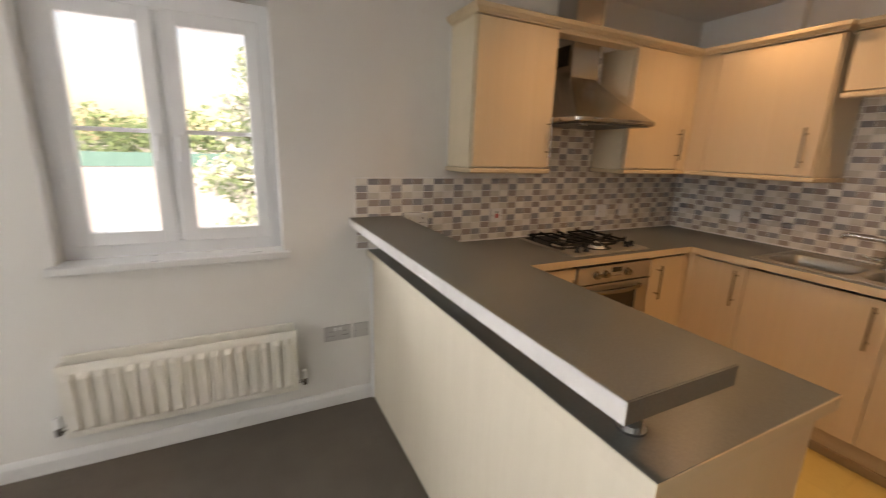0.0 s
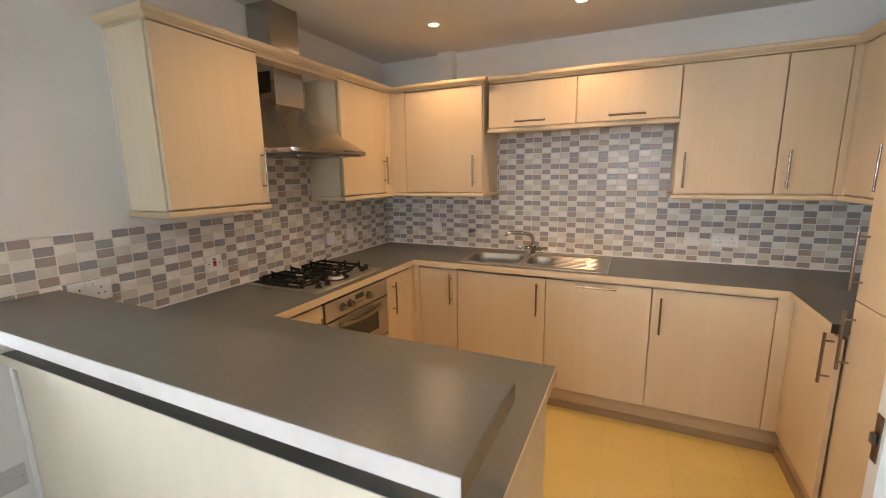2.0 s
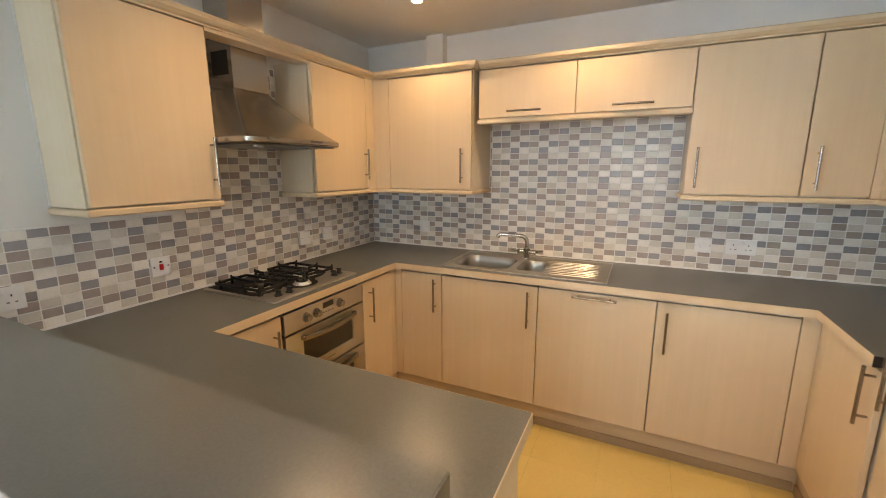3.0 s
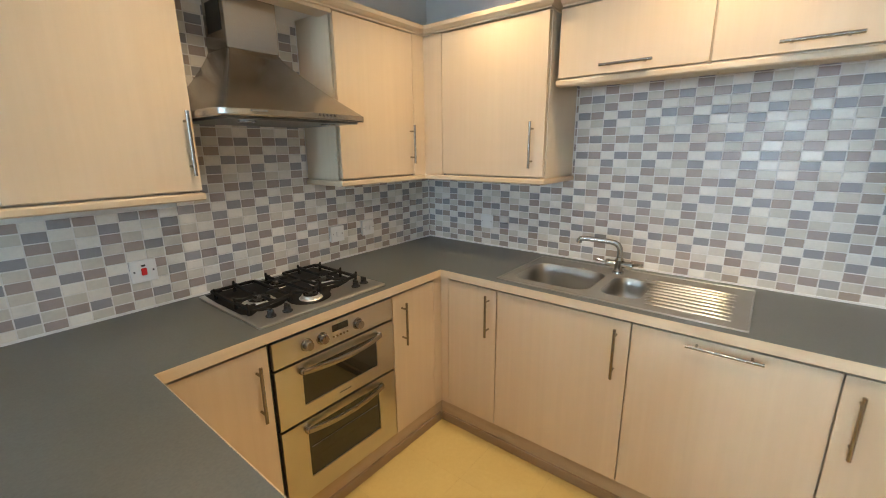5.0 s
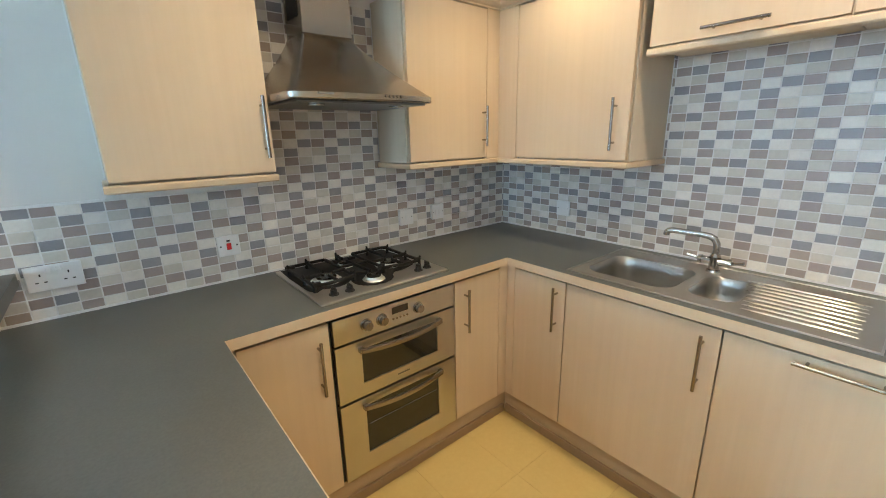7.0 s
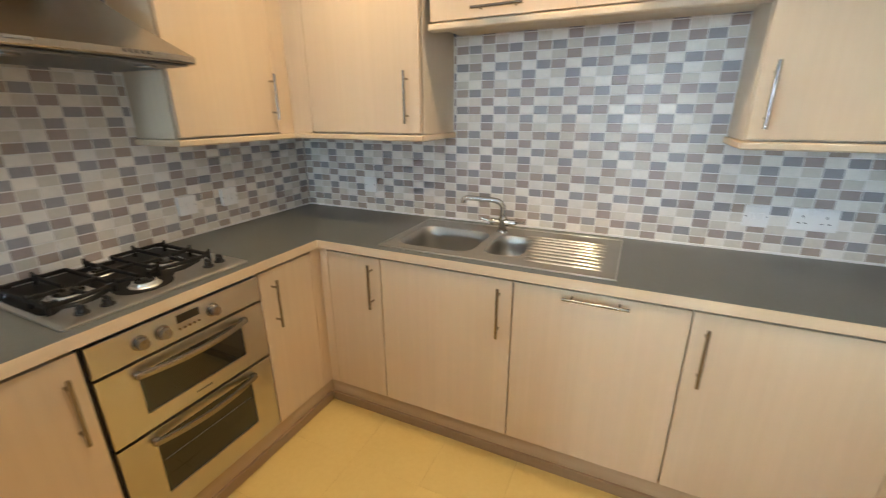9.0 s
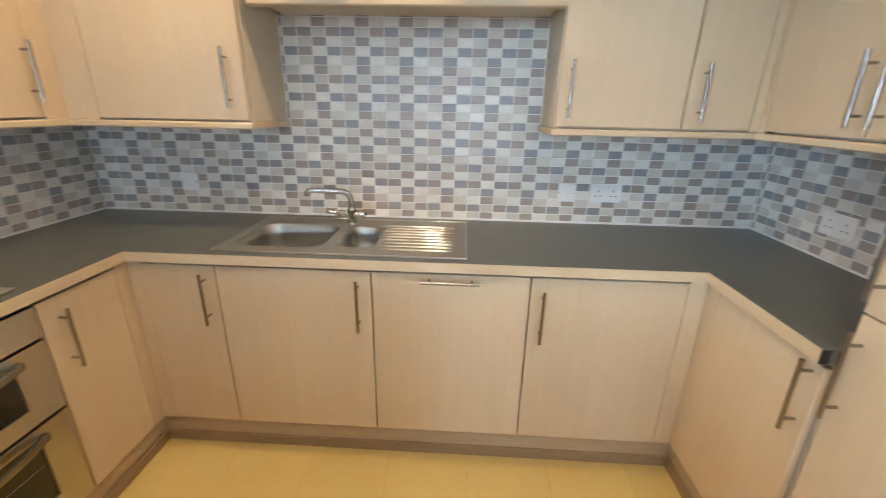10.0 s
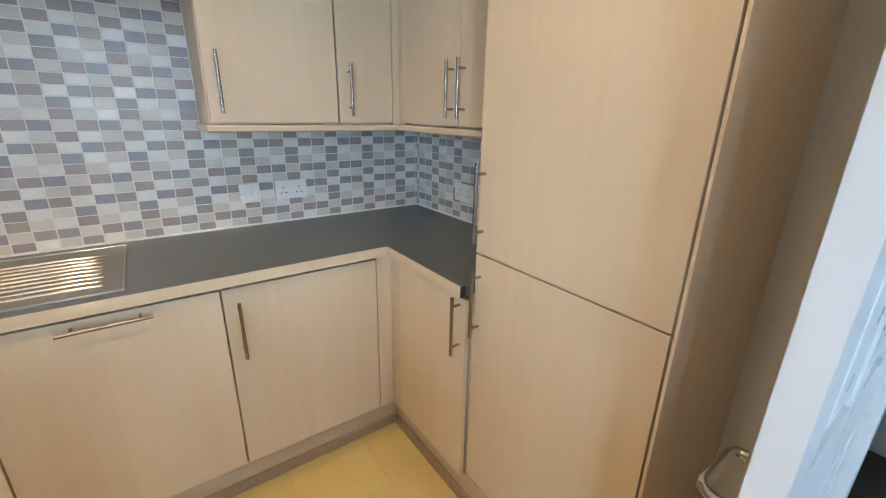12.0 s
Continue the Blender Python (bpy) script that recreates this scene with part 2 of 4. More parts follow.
def add_box(bm, x0, x1, y0, y1, z0, z1, bev=0.0, seg=1):
    m = Matrix.LocRotScale(((x0 + x1) / 2, (y0 + y1) / 2, (z0 + z1) / 2), None, (x1 - x0, y1 - y0, z1 - z0))
    made = bmesh.ops.create_cube(bm, size=1.0, matrix=m)["verts"]
    if bev:
        edges = {e for vert in made for e in vert.link_edges}
        bmesh.ops.bevel(bm, geom=list(edges), offset=bev, segments=seg, affect="EDGES", profile=0.6)
    return bm


def box(*a, **k):
    return add_box(bmesh.new(), *a, **k)


def add_cyl(bm, p, q, r0, r1=None, sides=16, caps=True):
    p, q = Vector(p), Vector(q)
    turn = (q - p).to_track_quat("Z", "Y").to_matrix().to_4x4()
    m = Matrix.Translation((p + q) / 2) @ turn
    bmesh.ops.create_cone(bm, cap_ends=caps, segments=sides, radius1=r0, radius2=r0 if r1 is None else r1, depth=(q - p).length, matrix=m)
    return bm


def cyl(*a, **k):
    return add_cyl(bmesh.new(), *a, **k)


def add_loft(bm, rings, caps=True):
    """Rings of equal length, joined in order."""
    rows = [[bm.verts.new(p) for p in ring] for ring in rings]
    n = len(rows[0])
    for a, b in zip(rows, rows[1:]):
        for i in range(n):
            bm.faces.new((a[i], a[(i + 1) % n], b[(i + 1) % n], b[i]))
    if caps:
        bm.faces.new(rows[0][::-1])
        bm.faces.new(rows[-1])
    bmesh.ops.recalc_face_normals(bm, faces=bm.faces[:])
    return bm


def add_tube(bm, path, radius, sides=12):
    """A round bar along a path of points."""
    pts = [Vector(p) for p in path]
    rings, side = [], None
    for i, p in enumerate(pts):
        d = (pts[min(i + 1, len(pts) - 1)] - pts[max(i - 1, 0)]).normalized()
        if side is None:
            side = d.orthogonal().normalized()
        side = (side - d * side.dot(d)).normalized()
        other = d.cross(side)
        r = radius[i] if isinstance(radius, (list, tuple)) else radius
        rings.append([p + (side * math.cos(a) + other * math.sin(a)) * r for a in (2 * math.pi * k / sides for k in range(sides))])
    return add_loft(bm, rings)


def rounded(x0, x1, y0, y1, r, z, steps=5):
    """The points of a rounded rectangle at height z."""
    out = []
    for cx, cy, a0 in ((x1 - r, y1 - r, 0), (x0 + r, y1 - r, 90), (x0 + r, y0 + r, 180), (x1 - r, y0 + r, 270)):
        for k in range(steps + 1):
            a = radians(a0 + 90 * k / steps)
            out.append((cx + r * math.cos(a), cy + r * math.sin(a), z))
    return out


def add_cells(bm, xs, ys, inside, z0, z1):
    """A slab over the cells of a grid that inside(x, y) keeps, with holes where it does not."""
    top, low = {}, {}

    def vert(store, i, j, z):
        if (i, j) not in store:
            store[i, j] = bm.verts.new((xs[i], ys[j], z))
        return store[i, j]
    keep = {(i, j) for i in range(len(xs) - 1) for j in range(len(ys) - 1) if inside((xs[i] + xs[i + 1]) / 2, (ys[j] + ys[j + 1]) / 2)}
    for i, j in keep:
        c = [(i, j), (i + 1, j), (i + 1, j + 1), (i, j + 1)]
        bm.faces.new([vert(top, a, b, z1) for a, b in c])
        bm.faces.new([vert(low, a, b, z0) for a, b in c[::-1]])
        for k, (di, dj) in enumerate(((0, -1), (1, 0), (0, 1), (-1, 0))):
            if (i + di, j + dj) not in keep:
                a, b = c[k], c[(k + 1) % 4]
                bm.faces.new((vert(low, *a, z0), vert(low, *b, z0), vert(top, *b, z1), vert(top, *a, z1)))
    bmesh.ops.recalc_face_normals(bm, faces=bm.faces[:])
    return bm


def mesh_of(name, bm, mat, smooth=False):
    me = bpy.data.meshes.new(name)
    bm.to_mesh(me)
    bm.free()
    me.materials.append(mat)
    if smooth:
        me.polygons.foreach_set("use_smooth", [True] * len(me.polygons))
        me.set_sharp_from_angle(angle=radians(40))
    return me


def part(name, bm, mat, parent, label="", smooth=False):
    ob = new(name, mesh_of(name, bm, mat, smooth))
    ob.parent = parent
    if label:
        ob["label"] = label
    return ob


def thing(name, m, label, category, group="", kind=""):
    ob = new(name)
    ob.empty_display_size = 0.05
    ob.matrix_basis = m
    return tagged(ob, label, category, group, kind)


def single(name, bm, mat, label, category, group="", kind="", smooth=False):
    return tagged(new(name, mesh_of(name, bm, mat, smooth)), label, category, group, kind)


def setting(name, bm, mat, label, category):
    return single(name, bm, mat, label, category, kind="structure")


# ---- the plan ----
XE, YN, YS, XW, ZC = 3.0, 2.10, -1.125, -3.4, 2.41
WT = 0.91
YA, XB, YC = 1.514, 2.391, -0.60           # worktop fronts along the north, east and south walls
UA, UB, UC = 1.82, 2.640, -0.83           # wall cabinet fronts

# ---- floor, walls, ceiling ----
XCARPET = 0.500
kitchen_floor = setting("floor", box(XCARPET, XE + 0.1, YS - 0.1, YN + 0.1, -0.12, -0.006), VINYL, "cream vinyl tiled kitchen floor", "floor")
setting("floor_carpet", box(XW - 0.1, XCARPET, YS - 0.1, YN + 0.1, -0.12, 0.0), CARPET, "grey-brown fitted carpet in the living area", "carpet")
setting("ceiling", box(XW - 0.1, XE + 0.1, YS - 0.1, YN + 0.1, ZC, ZC + 0.15), CEILING, "plain white painted ceiling", "ceiling")


def wall_with_holes(u0, u1, z0, z1, holes, t0, t1, along_x):
    """A wall between u0 and u1 with square holes (ua, ub, za, zb), between t0 and t1 across its thickness."""
    us = sorted({u0, u1, *[a for h in holes for a in h[:2]]})
    zs = sorted({z0, z1, *[a for h in holes for a in h[2:]]})
    bm = add_cells(bmesh.new(), us, zs, lambda u, z: not any(h[0] < u < h[1] and h[2] < z < h[3] for h in holes), t0, t1)
    for vert in bm.verts:
        u, z, t = vert.co
        vert.co = (u, t, z) if along_x else (t, u, z)
    bmesh.ops.recalc_face_normals(bm, faces=bm.faces[:])
    return bm


WIN = (-0.832, 0.045, 0.925, 2.065)
WIN2 = (-0.13, 0.73, 0.915, 2.05)
# unseen third window, added as an opening for extra daylight
WIN_ADDED = (-2.70, -1.84, 0.915, 2.05)
DOORWAY = (0.352, 1.065, -0.004, 2.04)
wall_north = setting("wall_north", wall_with_holes(XW, XE, 0, ZC, [WIN, WIN_ADDED], YN, YN + 0.3, True), PAINT, "off-white painted wall with a window and tiled splashback", "wall")
wall_east = setting("wall_east", box(XE, XE + 0.12, YS, YN, 0, ZC), PAINT, "white painted wall with a mosaic tiled splashback", "wall")
wall_south = setting("wall_south", wall_with_holes(XW, XE, -0.004, ZC, [DOORWAY], YS - 0.12, YS, True), PAINT, "white painted wall with a doorway", "wall")
wall_west = setting("wall_west", wall_with_holes(YS, YN, 0, ZC, [WIN2], XW - 0.3, XW, False), PAINT, "white painted wall of the living area with a window", "wall")
# the passage behind the doorway
hall = box(-0.3, 1.6, YS - 1.3, YS - 1.2, 0, ZC)
for a in ((-0.4, -0.3, YS - 1.3, YS - 0.12, 0, ZC), (1.6, 1.7, YS - 1.3, YS - 0.12, 0, ZC)):
    add_box(hall, *a)
setting("wall_hall", hall, PAINT, "plain white walls of the passage", "wall")
setting("floor_hall", box(-0.4, 1.7, YS - 1.3, YS - 0.1, -0.12, -0.004), CARPET, "grey-brown carpet in the passage", "carpet")
setting("ceiling_hall", box(-0.4, 1.7, YS - 1.3, YS - 0.1, ZC, ZC + 0.15), CEILING, "white passage ceiling", "ceiling")

# boxed pipe in the corner above the cabinets
setting("pipe_boxing", box(2.93, XE - 0.001, 1.43, 1.56, 2.10, ZC, bev=0.002), PAINT, "white painted pipe boxing above the cabinets", "boxing")


def skirting(name, x0, x1):
    bm = bmesh.new()
    prof = [(YN - 0.001, 0.001), (YN - 0.016, 0.001), (YN - 0.016, 0.062), (YN - 0.011, 0.078), (YN - 0.006, 0.086), (YN - 0.001, 0.088)]
    add_loft(bm, [[(x, y, z) for y, z in prof] for x in (x0, x1)])
    return setting(name, bm, GLOSS_WHITE, "white gloss painted skirting board", "skirting")


skirting("baseboard", XW + 0.002, 0.4855)


# ---- windows ----
def window(name, m, w, h, label):
    """Two casements side by side; local x to the right, z up, y outwards; the opening's lower left inner corner is the origin."""
    th = thing(name, m, label, "window", kind="structure")
    y0, y1 = 0.10, 0.165
    sill_z = 0.012
    fr = bmesh.new()
    F, mid = 0.055, w / 2
    add_box(fr, 0, F, y0, y1, sill_z, h, bev=0.003)
    add_box(fr, w - F, w, y0, y1, sill_z, h, bev=0.003)
    add_box(fr, F, w - F, y0, y1, h - 0.085, h, bev=0.003)
    add_box(fr, F, w - F, y0, y1, sill_z, sill_z + 0.065, bev=0.003)
    add_box(fr, mid - 0.02, mid + 0.02, y0, y1, sill_z + 0.065, h - 0.085, bev=0.003)
    part("window_frame", fr, UPVC, th)
    z0, z1 = sill_z + 0.065, h - 0.085
    for k, (a, b) in enumerate(((F, mid - 0.02), (mid + 0.02, w - F))):
        sash = bmesh.new()
        S, ya, yb = 0.060, y0 - 0.018, y0 + 0.03
        a2, b2, c2, d2 = a - 0.008, b + 0.008, z0 - 0.008, z1 + 0.008
        add_box(sash, a2, a2 + S, ya, yb, c2, d2, bev=0.004)
        add_box(sash, b2 - S, b2, ya, yb, c2, d2, bev=0.004)
        add_box(sash, a2 + S, b2 - S, ya, yb, c2, c2 + S, bev=0.004)
        add_box(sash, a2 + S, b2 - S, ya, yb, d2 - S, d2, bev=0.004)
        s = part("casement", sash, UPVC, th)
        g = part("pane", box(a2 + S - 0.005, b2 - S + 0.005, y0 + 0.012, y0 + 0.018, c2 + S - 0.005, d2 - S + 0.005), GLASS, s, "clear glass pane")
        g.visible_shadow = False
        part("glazing_bar", box(a2 + S, b2 - S, y0 + 0.002, y0 + 0.010, 0.559, 0.577, bev=0.002), UPVC, s, "slim white glazing bar")
        hx = b2 - S / 2 if k == 0 else a2 + S / 2
        hb = box(hx - 0.013, hx + 0.013, ya - 0.012, ya - 0.0005, 0.50, 0.56, bev=0.003)
        add_box(hb, hx - 0.010, hx + 0.010, ya - 0.035, ya - 0.012, 0.535, 0.555, bev=0.003)
        add_box(hb, hx - 0.011, hx + 0.011, ya - 0.038, ya - 0.024, 0.44, 0.55, bev=0.004)
        part("handle", hb, UPVC, s, "white casement handle")
    part("window_sill", box(-0.03, w + 0.03, -0.04, y0, -0.022, sill_z, bev=0.006, seg=2), GLOSS_WHITE, th, "white painted sill board")
    return th


window("window_1", pose(WIN[0], YN, WIN[2]), WIN[1] - WIN[0], WIN[3] - WIN[2], "white double casement window, closed, above a radiator")
window("window_2", pose(XW, WIN2[0], WIN2[2], 0, 0, 90), WIN2[1] - WIN2[0], WIN2[3] - WIN2[2], "white double casement window in the living area")
window("window_3", pose(WIN_ADDED[0], YN, WIN_ADDED[2]), WIN_ADDED[1] - WIN_ADDED[0], WIN_ADDED[3] - WIN_ADDED[2], "unseen white double casement window added to let in daylight")


# ---- the open door ----
def panelled_door():
    """The leaf stands open at a right angle to the south wall; local x from the hinge to the latch, y through the thickness."""
    m = pose(1.098, -1.095, 0.008, 0, 0, 90)
    th = thing("door_1", m, "white panelled interior door standing open, chrome lever handle", "door", kind="structure")
    w, t, h = 0.691, 0.041, 1.985
    cols, rows = ((0.10, 0.31), (0.38, 0.59)), ((0.20, 0.80), (0.98, 1.86))
    xs = sorted({0, w, *[a for c in cols for a in c]})
    zs = sorted({0, h, *[a for r in rows for a in r]})

    def solid(x, z):
        return not any(a < x < b for a, b in cols) or not any(a < z < b for a, b in rows)
    bm = add_cells(bmesh.new(), xs, zs, solid, 0, t)
    for vert in bm.verts:
        x, z, y = vert.co
        vert.co = (x, y, z)
    bmesh.ops.recalc_face_normals(bm, faces=bm.faces[:])
    leaf = part("leaf", bm, GLOSS_WHITE, th)
    for c in cols:
        for r in rows:
            pb = box(c[0] + 0.001, c[1] - 0.001, 0.010, t - 0.010, r[0] + 0.001, r[1] - 0.001)
            for y0, y1 in ((0.002, 0.010), (t - 0.010, t - 0.002)):
                add_box(pb, c[0] + 0.035, c[1] - 0.035, y0, y1, r[0] + 0.035, r[1] - 0.035, bev=0.006)
            part("panel", pb, GLOSS_WHITE, leaf)
    for side, y in ((-1, 0.0), (1, t)):
        hb = bmesh.new()
        x, z = w - 0.052, 0.890
        add_cyl(hb, (x, y + side * 0.0005, z), (x, y + side * 0.009, z), 0.026, sides=24)
        add_tube(hb, [(x, y + side * 0.008, z), (x, y + side * 0.040, z), (x - 0.008, y + side * 0.052, z), (x - 0.022, y + side * 0.056, z), (x - 0.115, y + side * 0.056, z), (x - 0.128, y + side * 0.050, z), (x - 0.130, y + side * 0.036, z)], 0.0095)
        part("lever_handle", hb, CHROME, th, "polished chrome lever handle", smooth=True)
    lb = box(w + 0.0005, w + 0.003, 0.007, 0.031, 0.833, 0.948)
    add_box(lb, w + 0.003, w + 0.014, 0.012, 0.026, 0.876, 0.904, bev=0.003)
    part("latch", lb, BRASS, th, "dull metal latch plate with bolt")
    return th


panelled_door()
fr = bmesh.new()
for a in ((DOORWAY[0], DOORWAY[0] + 0.03, YS - 0.12, YS, 0, DOORWAY[3] - 0.03), (DOORWAY[1] - 0.03, DOORWAY[1], YS - 0.12, YS - 0.001, 0, DOORWAY[3] - 0.03),
          (DOORWAY[0], DOORWAY[1], YS - 0.12, YS, DOORWAY[3] - 0.03, DOORWAY[3])):
    add_box(fr, *a, bev=0.002)
setting("door_frame", fr, GLOSS_WHITE, "white gloss door lining", "door frame")


# ---- cabinets ----
def bar_handle(length, vertical, cx, cz):
    bm = bmesh.new()
    d = Vector((0, 0, 1)) if vertical else Vector((1, 0, 0))
    c = Vector((cx, -0.034, cz))
    add_cyl(bm, c - d * length / 2, c + d * length / 2, 0.006, sides=12)
    for s in (-1, 1):
        q = c + d * s * (length / 2 - 0.032)
        add_cyl(bm, q, (q.x, -0.0005, q.z), 0.0045, sides=10)
    return bm


def cabinet(name, m, w, h, d, doors, label, category="cabinet", group="", z0=0.0, body=None):
    """Local x along the front, y into the depth, z up; doors are (x0, x1, z0, z1, handle), a handle (vertical, x, z, length)."""
    th = thing(name, m, label, category, group)
    part("body", box(0.0008, w - 0.0008, 0.030, d, z0, h, bev=0.001), body or CARCASS, th)
    for x0, x1, za, zb, hd in doors:
        dr = part("door", box(x0 + 0.0029, x1 - 0.0029, 0, 0.019, za, zb, bev=0.0014, seg=2), MAPLE, th)
        if hd:
            part("handle", bar_handle(hd[3], hd[0], hd[1], hd[2]), STEEL_HANDLE, dr, "satin steel bar handle", smooth=True)
    return th


BZ0, BZ1 = 0.132, 0.852                    # base doors
HL = 0.212
base = "base units"
yA, xB, yC = YA + 0.021, XB + 0.028, YC - 0.028      # base door faces
# along the north wall
cabinet("base_cabinet", pose(1.150, yA, 0), 0.314, 0.871, 0.55, [(0.004, 0.314, BZ0, BZ1, (True, 0.266, 0.695, HL))], "maple-effect base cabinet beside a built-in oven", group=base, z0=0.13)
cabinet("base_cabinet", pose(2.064, yA, 0), 0.296, 0.871, 0.55, [(0.0, 0.296, BZ0, BZ1, (True, 0.060, 0.706, HL))], "narrow maple-effect base cabinet in the corner", group=base, z0=0.13)
# along the east wall
cabinet("base_cabinet", pose(xB, 1.488, 0, 0, 0, -90), 0.293, 0.871, 0.55, [(0.0, 0.293, BZ0, BZ1, (True, 0.250, 0.722, HL))], "narrow maple-effect base cabinet in the corner", group=base, z0=0.13)
cabinet("sink_cabinet", pose(xB, 1.195, 0, 0, 0, -90), 0.60, 0.871, 0.55, [(0.0, 0.60, BZ0, BZ1, (True, 0.548, 0.718, HL))], "maple-effect base cabinet under the sink", group=base, z0=0.13).children[0].data = mesh_of("body", box(0.0008, 0.5992, 0.0205, 0.55, 0.13, 0.70), CARCASS)
cabinet("dishwasher", pose(xB, 0.595, 0, 0, 0, -90), 0.592, 0.871, 0.55, [(0.0, 0.592, BZ0, BZ1, (False, 0.296, 0.83, 0.222))], "integrated dishwasher behind a maple-effect door", "dishwasher", base, z0=0.13)
cabinet("base_cabinet", pose(xB, 0.003, 0, 0, 0, -90), 0.565, 0.871, 0.55, [(0.0, 0.565, BZ0, BZ1, (True, 0.046, 0.703, HL))], "wide maple-effect base cabinet with a steel bar handle", group=base, z0=0.13)
# along the south wall
cabinet("base_cabinet", pose(2.352, yC, 0, 0, 0, 180), 0.436, 0.871, 0.48, [(0.0, 0.436, BZ0, BZ1, (True, 0.404, 0.752, HL))], "maple-effect base cabinet beside the tall unit", group=base, z0=0.13)
# corner posts
for bs in (((xB + 0.001, 2.445, 1.4885, yA + 0.001), (2.361, 2.445, yA + 0.001, yA + 0.018)), ((xB + 0.001, 2.445, yC - 0.001, -0.5635), (2.353, 2.445, yC - 0.018, yC - 0.001))):
    bm = bmesh.new()
    for b in bs:
        add_box(bm, *b, 0.13, 0.868, bev=0.001)
    single("corner_post", bm, MAPLE, "maple-effect corner post between base cabinets", "post")

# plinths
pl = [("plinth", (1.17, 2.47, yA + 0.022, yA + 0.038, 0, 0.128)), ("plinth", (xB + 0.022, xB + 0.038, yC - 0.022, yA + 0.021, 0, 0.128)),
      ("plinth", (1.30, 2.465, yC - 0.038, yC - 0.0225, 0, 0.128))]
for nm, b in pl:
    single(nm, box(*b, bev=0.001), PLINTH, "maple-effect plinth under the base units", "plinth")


for b in ((1.17, xB + 0.006, yA + 0.0075, yA + 0.0215, 0.0005, 0.048), (xB + 0.0075, xB + 0.0215, yC - 0.006, yA + 0.0065, 0.0005, 0.048), (1.31, xB + 0.006, yC - 0.022, yC - 0.008, 0.0005, 0.048)):
    setting("trim", box(*b, bev=0.0015), PLINTH_FOOT, "brown foot board along the bottom of the plinth", "trim")


def oven(m):
    th = thing("double_oven", m, "stainless steel built-in double oven with dark glass doors", "oven")
    W = 0.597
    part("body", box(0.002, W - 0.002, 0.02, 0.54, 0.13, 0.868), OVEN_TRIM, th)
    part("control_panel", box(0.010, W - 0.006, -0.003, 0.018, 0.750, 0.852, bev=0.003, seg=2), STEEL_OVEN, th)
    for nm, z0, z1, wz0, wz1, hz in (("upper_door", 0.500, 0.741, 0.557, 0.705, 0.708), ("lower_door", 0.140, 0.489, 0.230, 0.455, 0.456)):
        ring = add_cells(bmesh.new(), [0.010, 0.117, 0.490, W - 0.006], [z0, wz0, wz1, z1], lambda x, z: not (0.117 < x < 0.490 and wz0 < z < wz1), 0, 0.021)
        for vert in ring.verts:
            x, z, y = vert.co
            vert.co = (x, 0.018 - y, z)
        bmesh.ops.recalc_face_normals(ring, faces=ring.faces[:])
        dr = part(nm, ring, STEEL_OVEN, th)
        part("door_glass", box(0.116, 0.491, 0.002, 0.012, wz0 - 0.001, wz1 + 0.001), OVEN_GLASS, dr, "dark reflective oven glass")
        hb, n = bmesh.new(), 14
        rings = []
        for k in range(n + 1):
            s = k / n * 2 - 1
            x = 0.303 + s * 0.195
            y = -0.020 - 0.022 * (1 - s * s)
            z = hz - 0.006 * (1 - s * s)
            rings.append([(x, y - 0.006, z - 0.010), (x, y - 0.009, z), (x, y - 0.006, z + 0.010), (x, y + 0.004, z + 0.010), (x, y + 0.005, z), (x, y + 0.004, z - 0.010)])
        add_loft(hb, rings)
        for x in (0.112, 0.494):
            add_box(hb, x - 0.011, x + 0.011, -0.026, -0.0035, hz - 0.011, hz + 0.011, bev=0.003)
        part("handle", hb, STEEL_HANDLE, dr, "curved satin steel oven handle", smooth=True)
    for z in (0.36,):
        rk = bmesh.new()
        add_cyl(rk, (0.13, 0.0012, z), (0.478, 0.0012, z), 0.0012, sides=6)
        part("shelf_rack", rk, STEEL_DARK, th, "wire shelf edge behind the glass")
    for x in (0.145, 0.213, 0.388):
        kb = cyl((x, -0.0035, 0.800), (x, -0.010, 0.800), 0.025, 0.0235, sides=28)
        add_cyl(kb, (x, -0.010, 0.800), (x, -0.030, 0.800), 0.0185, 0.0165, sides=28)
        add_box(kb, x - 0.002, x + 0.002, -0.032, -0.029, 0.803, 0.816)
        part("knob", kb, STEEL_HANDLE, th, "round steel control knob", smooth=True)
    part("display", box(0.262, 0.340, -0.005, -0.0032, 0.806, 0.834), OVEN_GLASS, th, "dark clock display")
    for k in range(5):
        x = 0.266 + k * 0.017
        part("button", cyl((x, -0.0032, 0.785), (x, -0.007, 0.785), 0.0042, sides=12), STEEL_HANDLE, th)
    part("badge", box(0.275, 0.335, -0.0045, -0.0032, 0.527, 0.533), GREY_PRINT, th, "small dark maker's badge")
    return th


oven(pose(1.4655, yA - 0.002, 0))

# tall fridge housing
tall = cabinet("tall_cabinet", pose(1.912, -0.653, 0, 0, 0, 180), 0.600, 2.13, 0.465,
        [(0, 0.600, BZ0, 1.009, (True, 0.028, 0.855, 0.235)), (0, 0.600, 1.014, 2.115, (True, 0.028, 1.172, 0.235))],
        "tall maple-effect fridge housing with two doors", "tall cabinet", z0=0.13)
part("end_panel", box(0.6007, 0.6085, 0.005, 0.470, 0, 2.13, bev=0.001), MAPLE, tall, "tall maple-effect end panel")

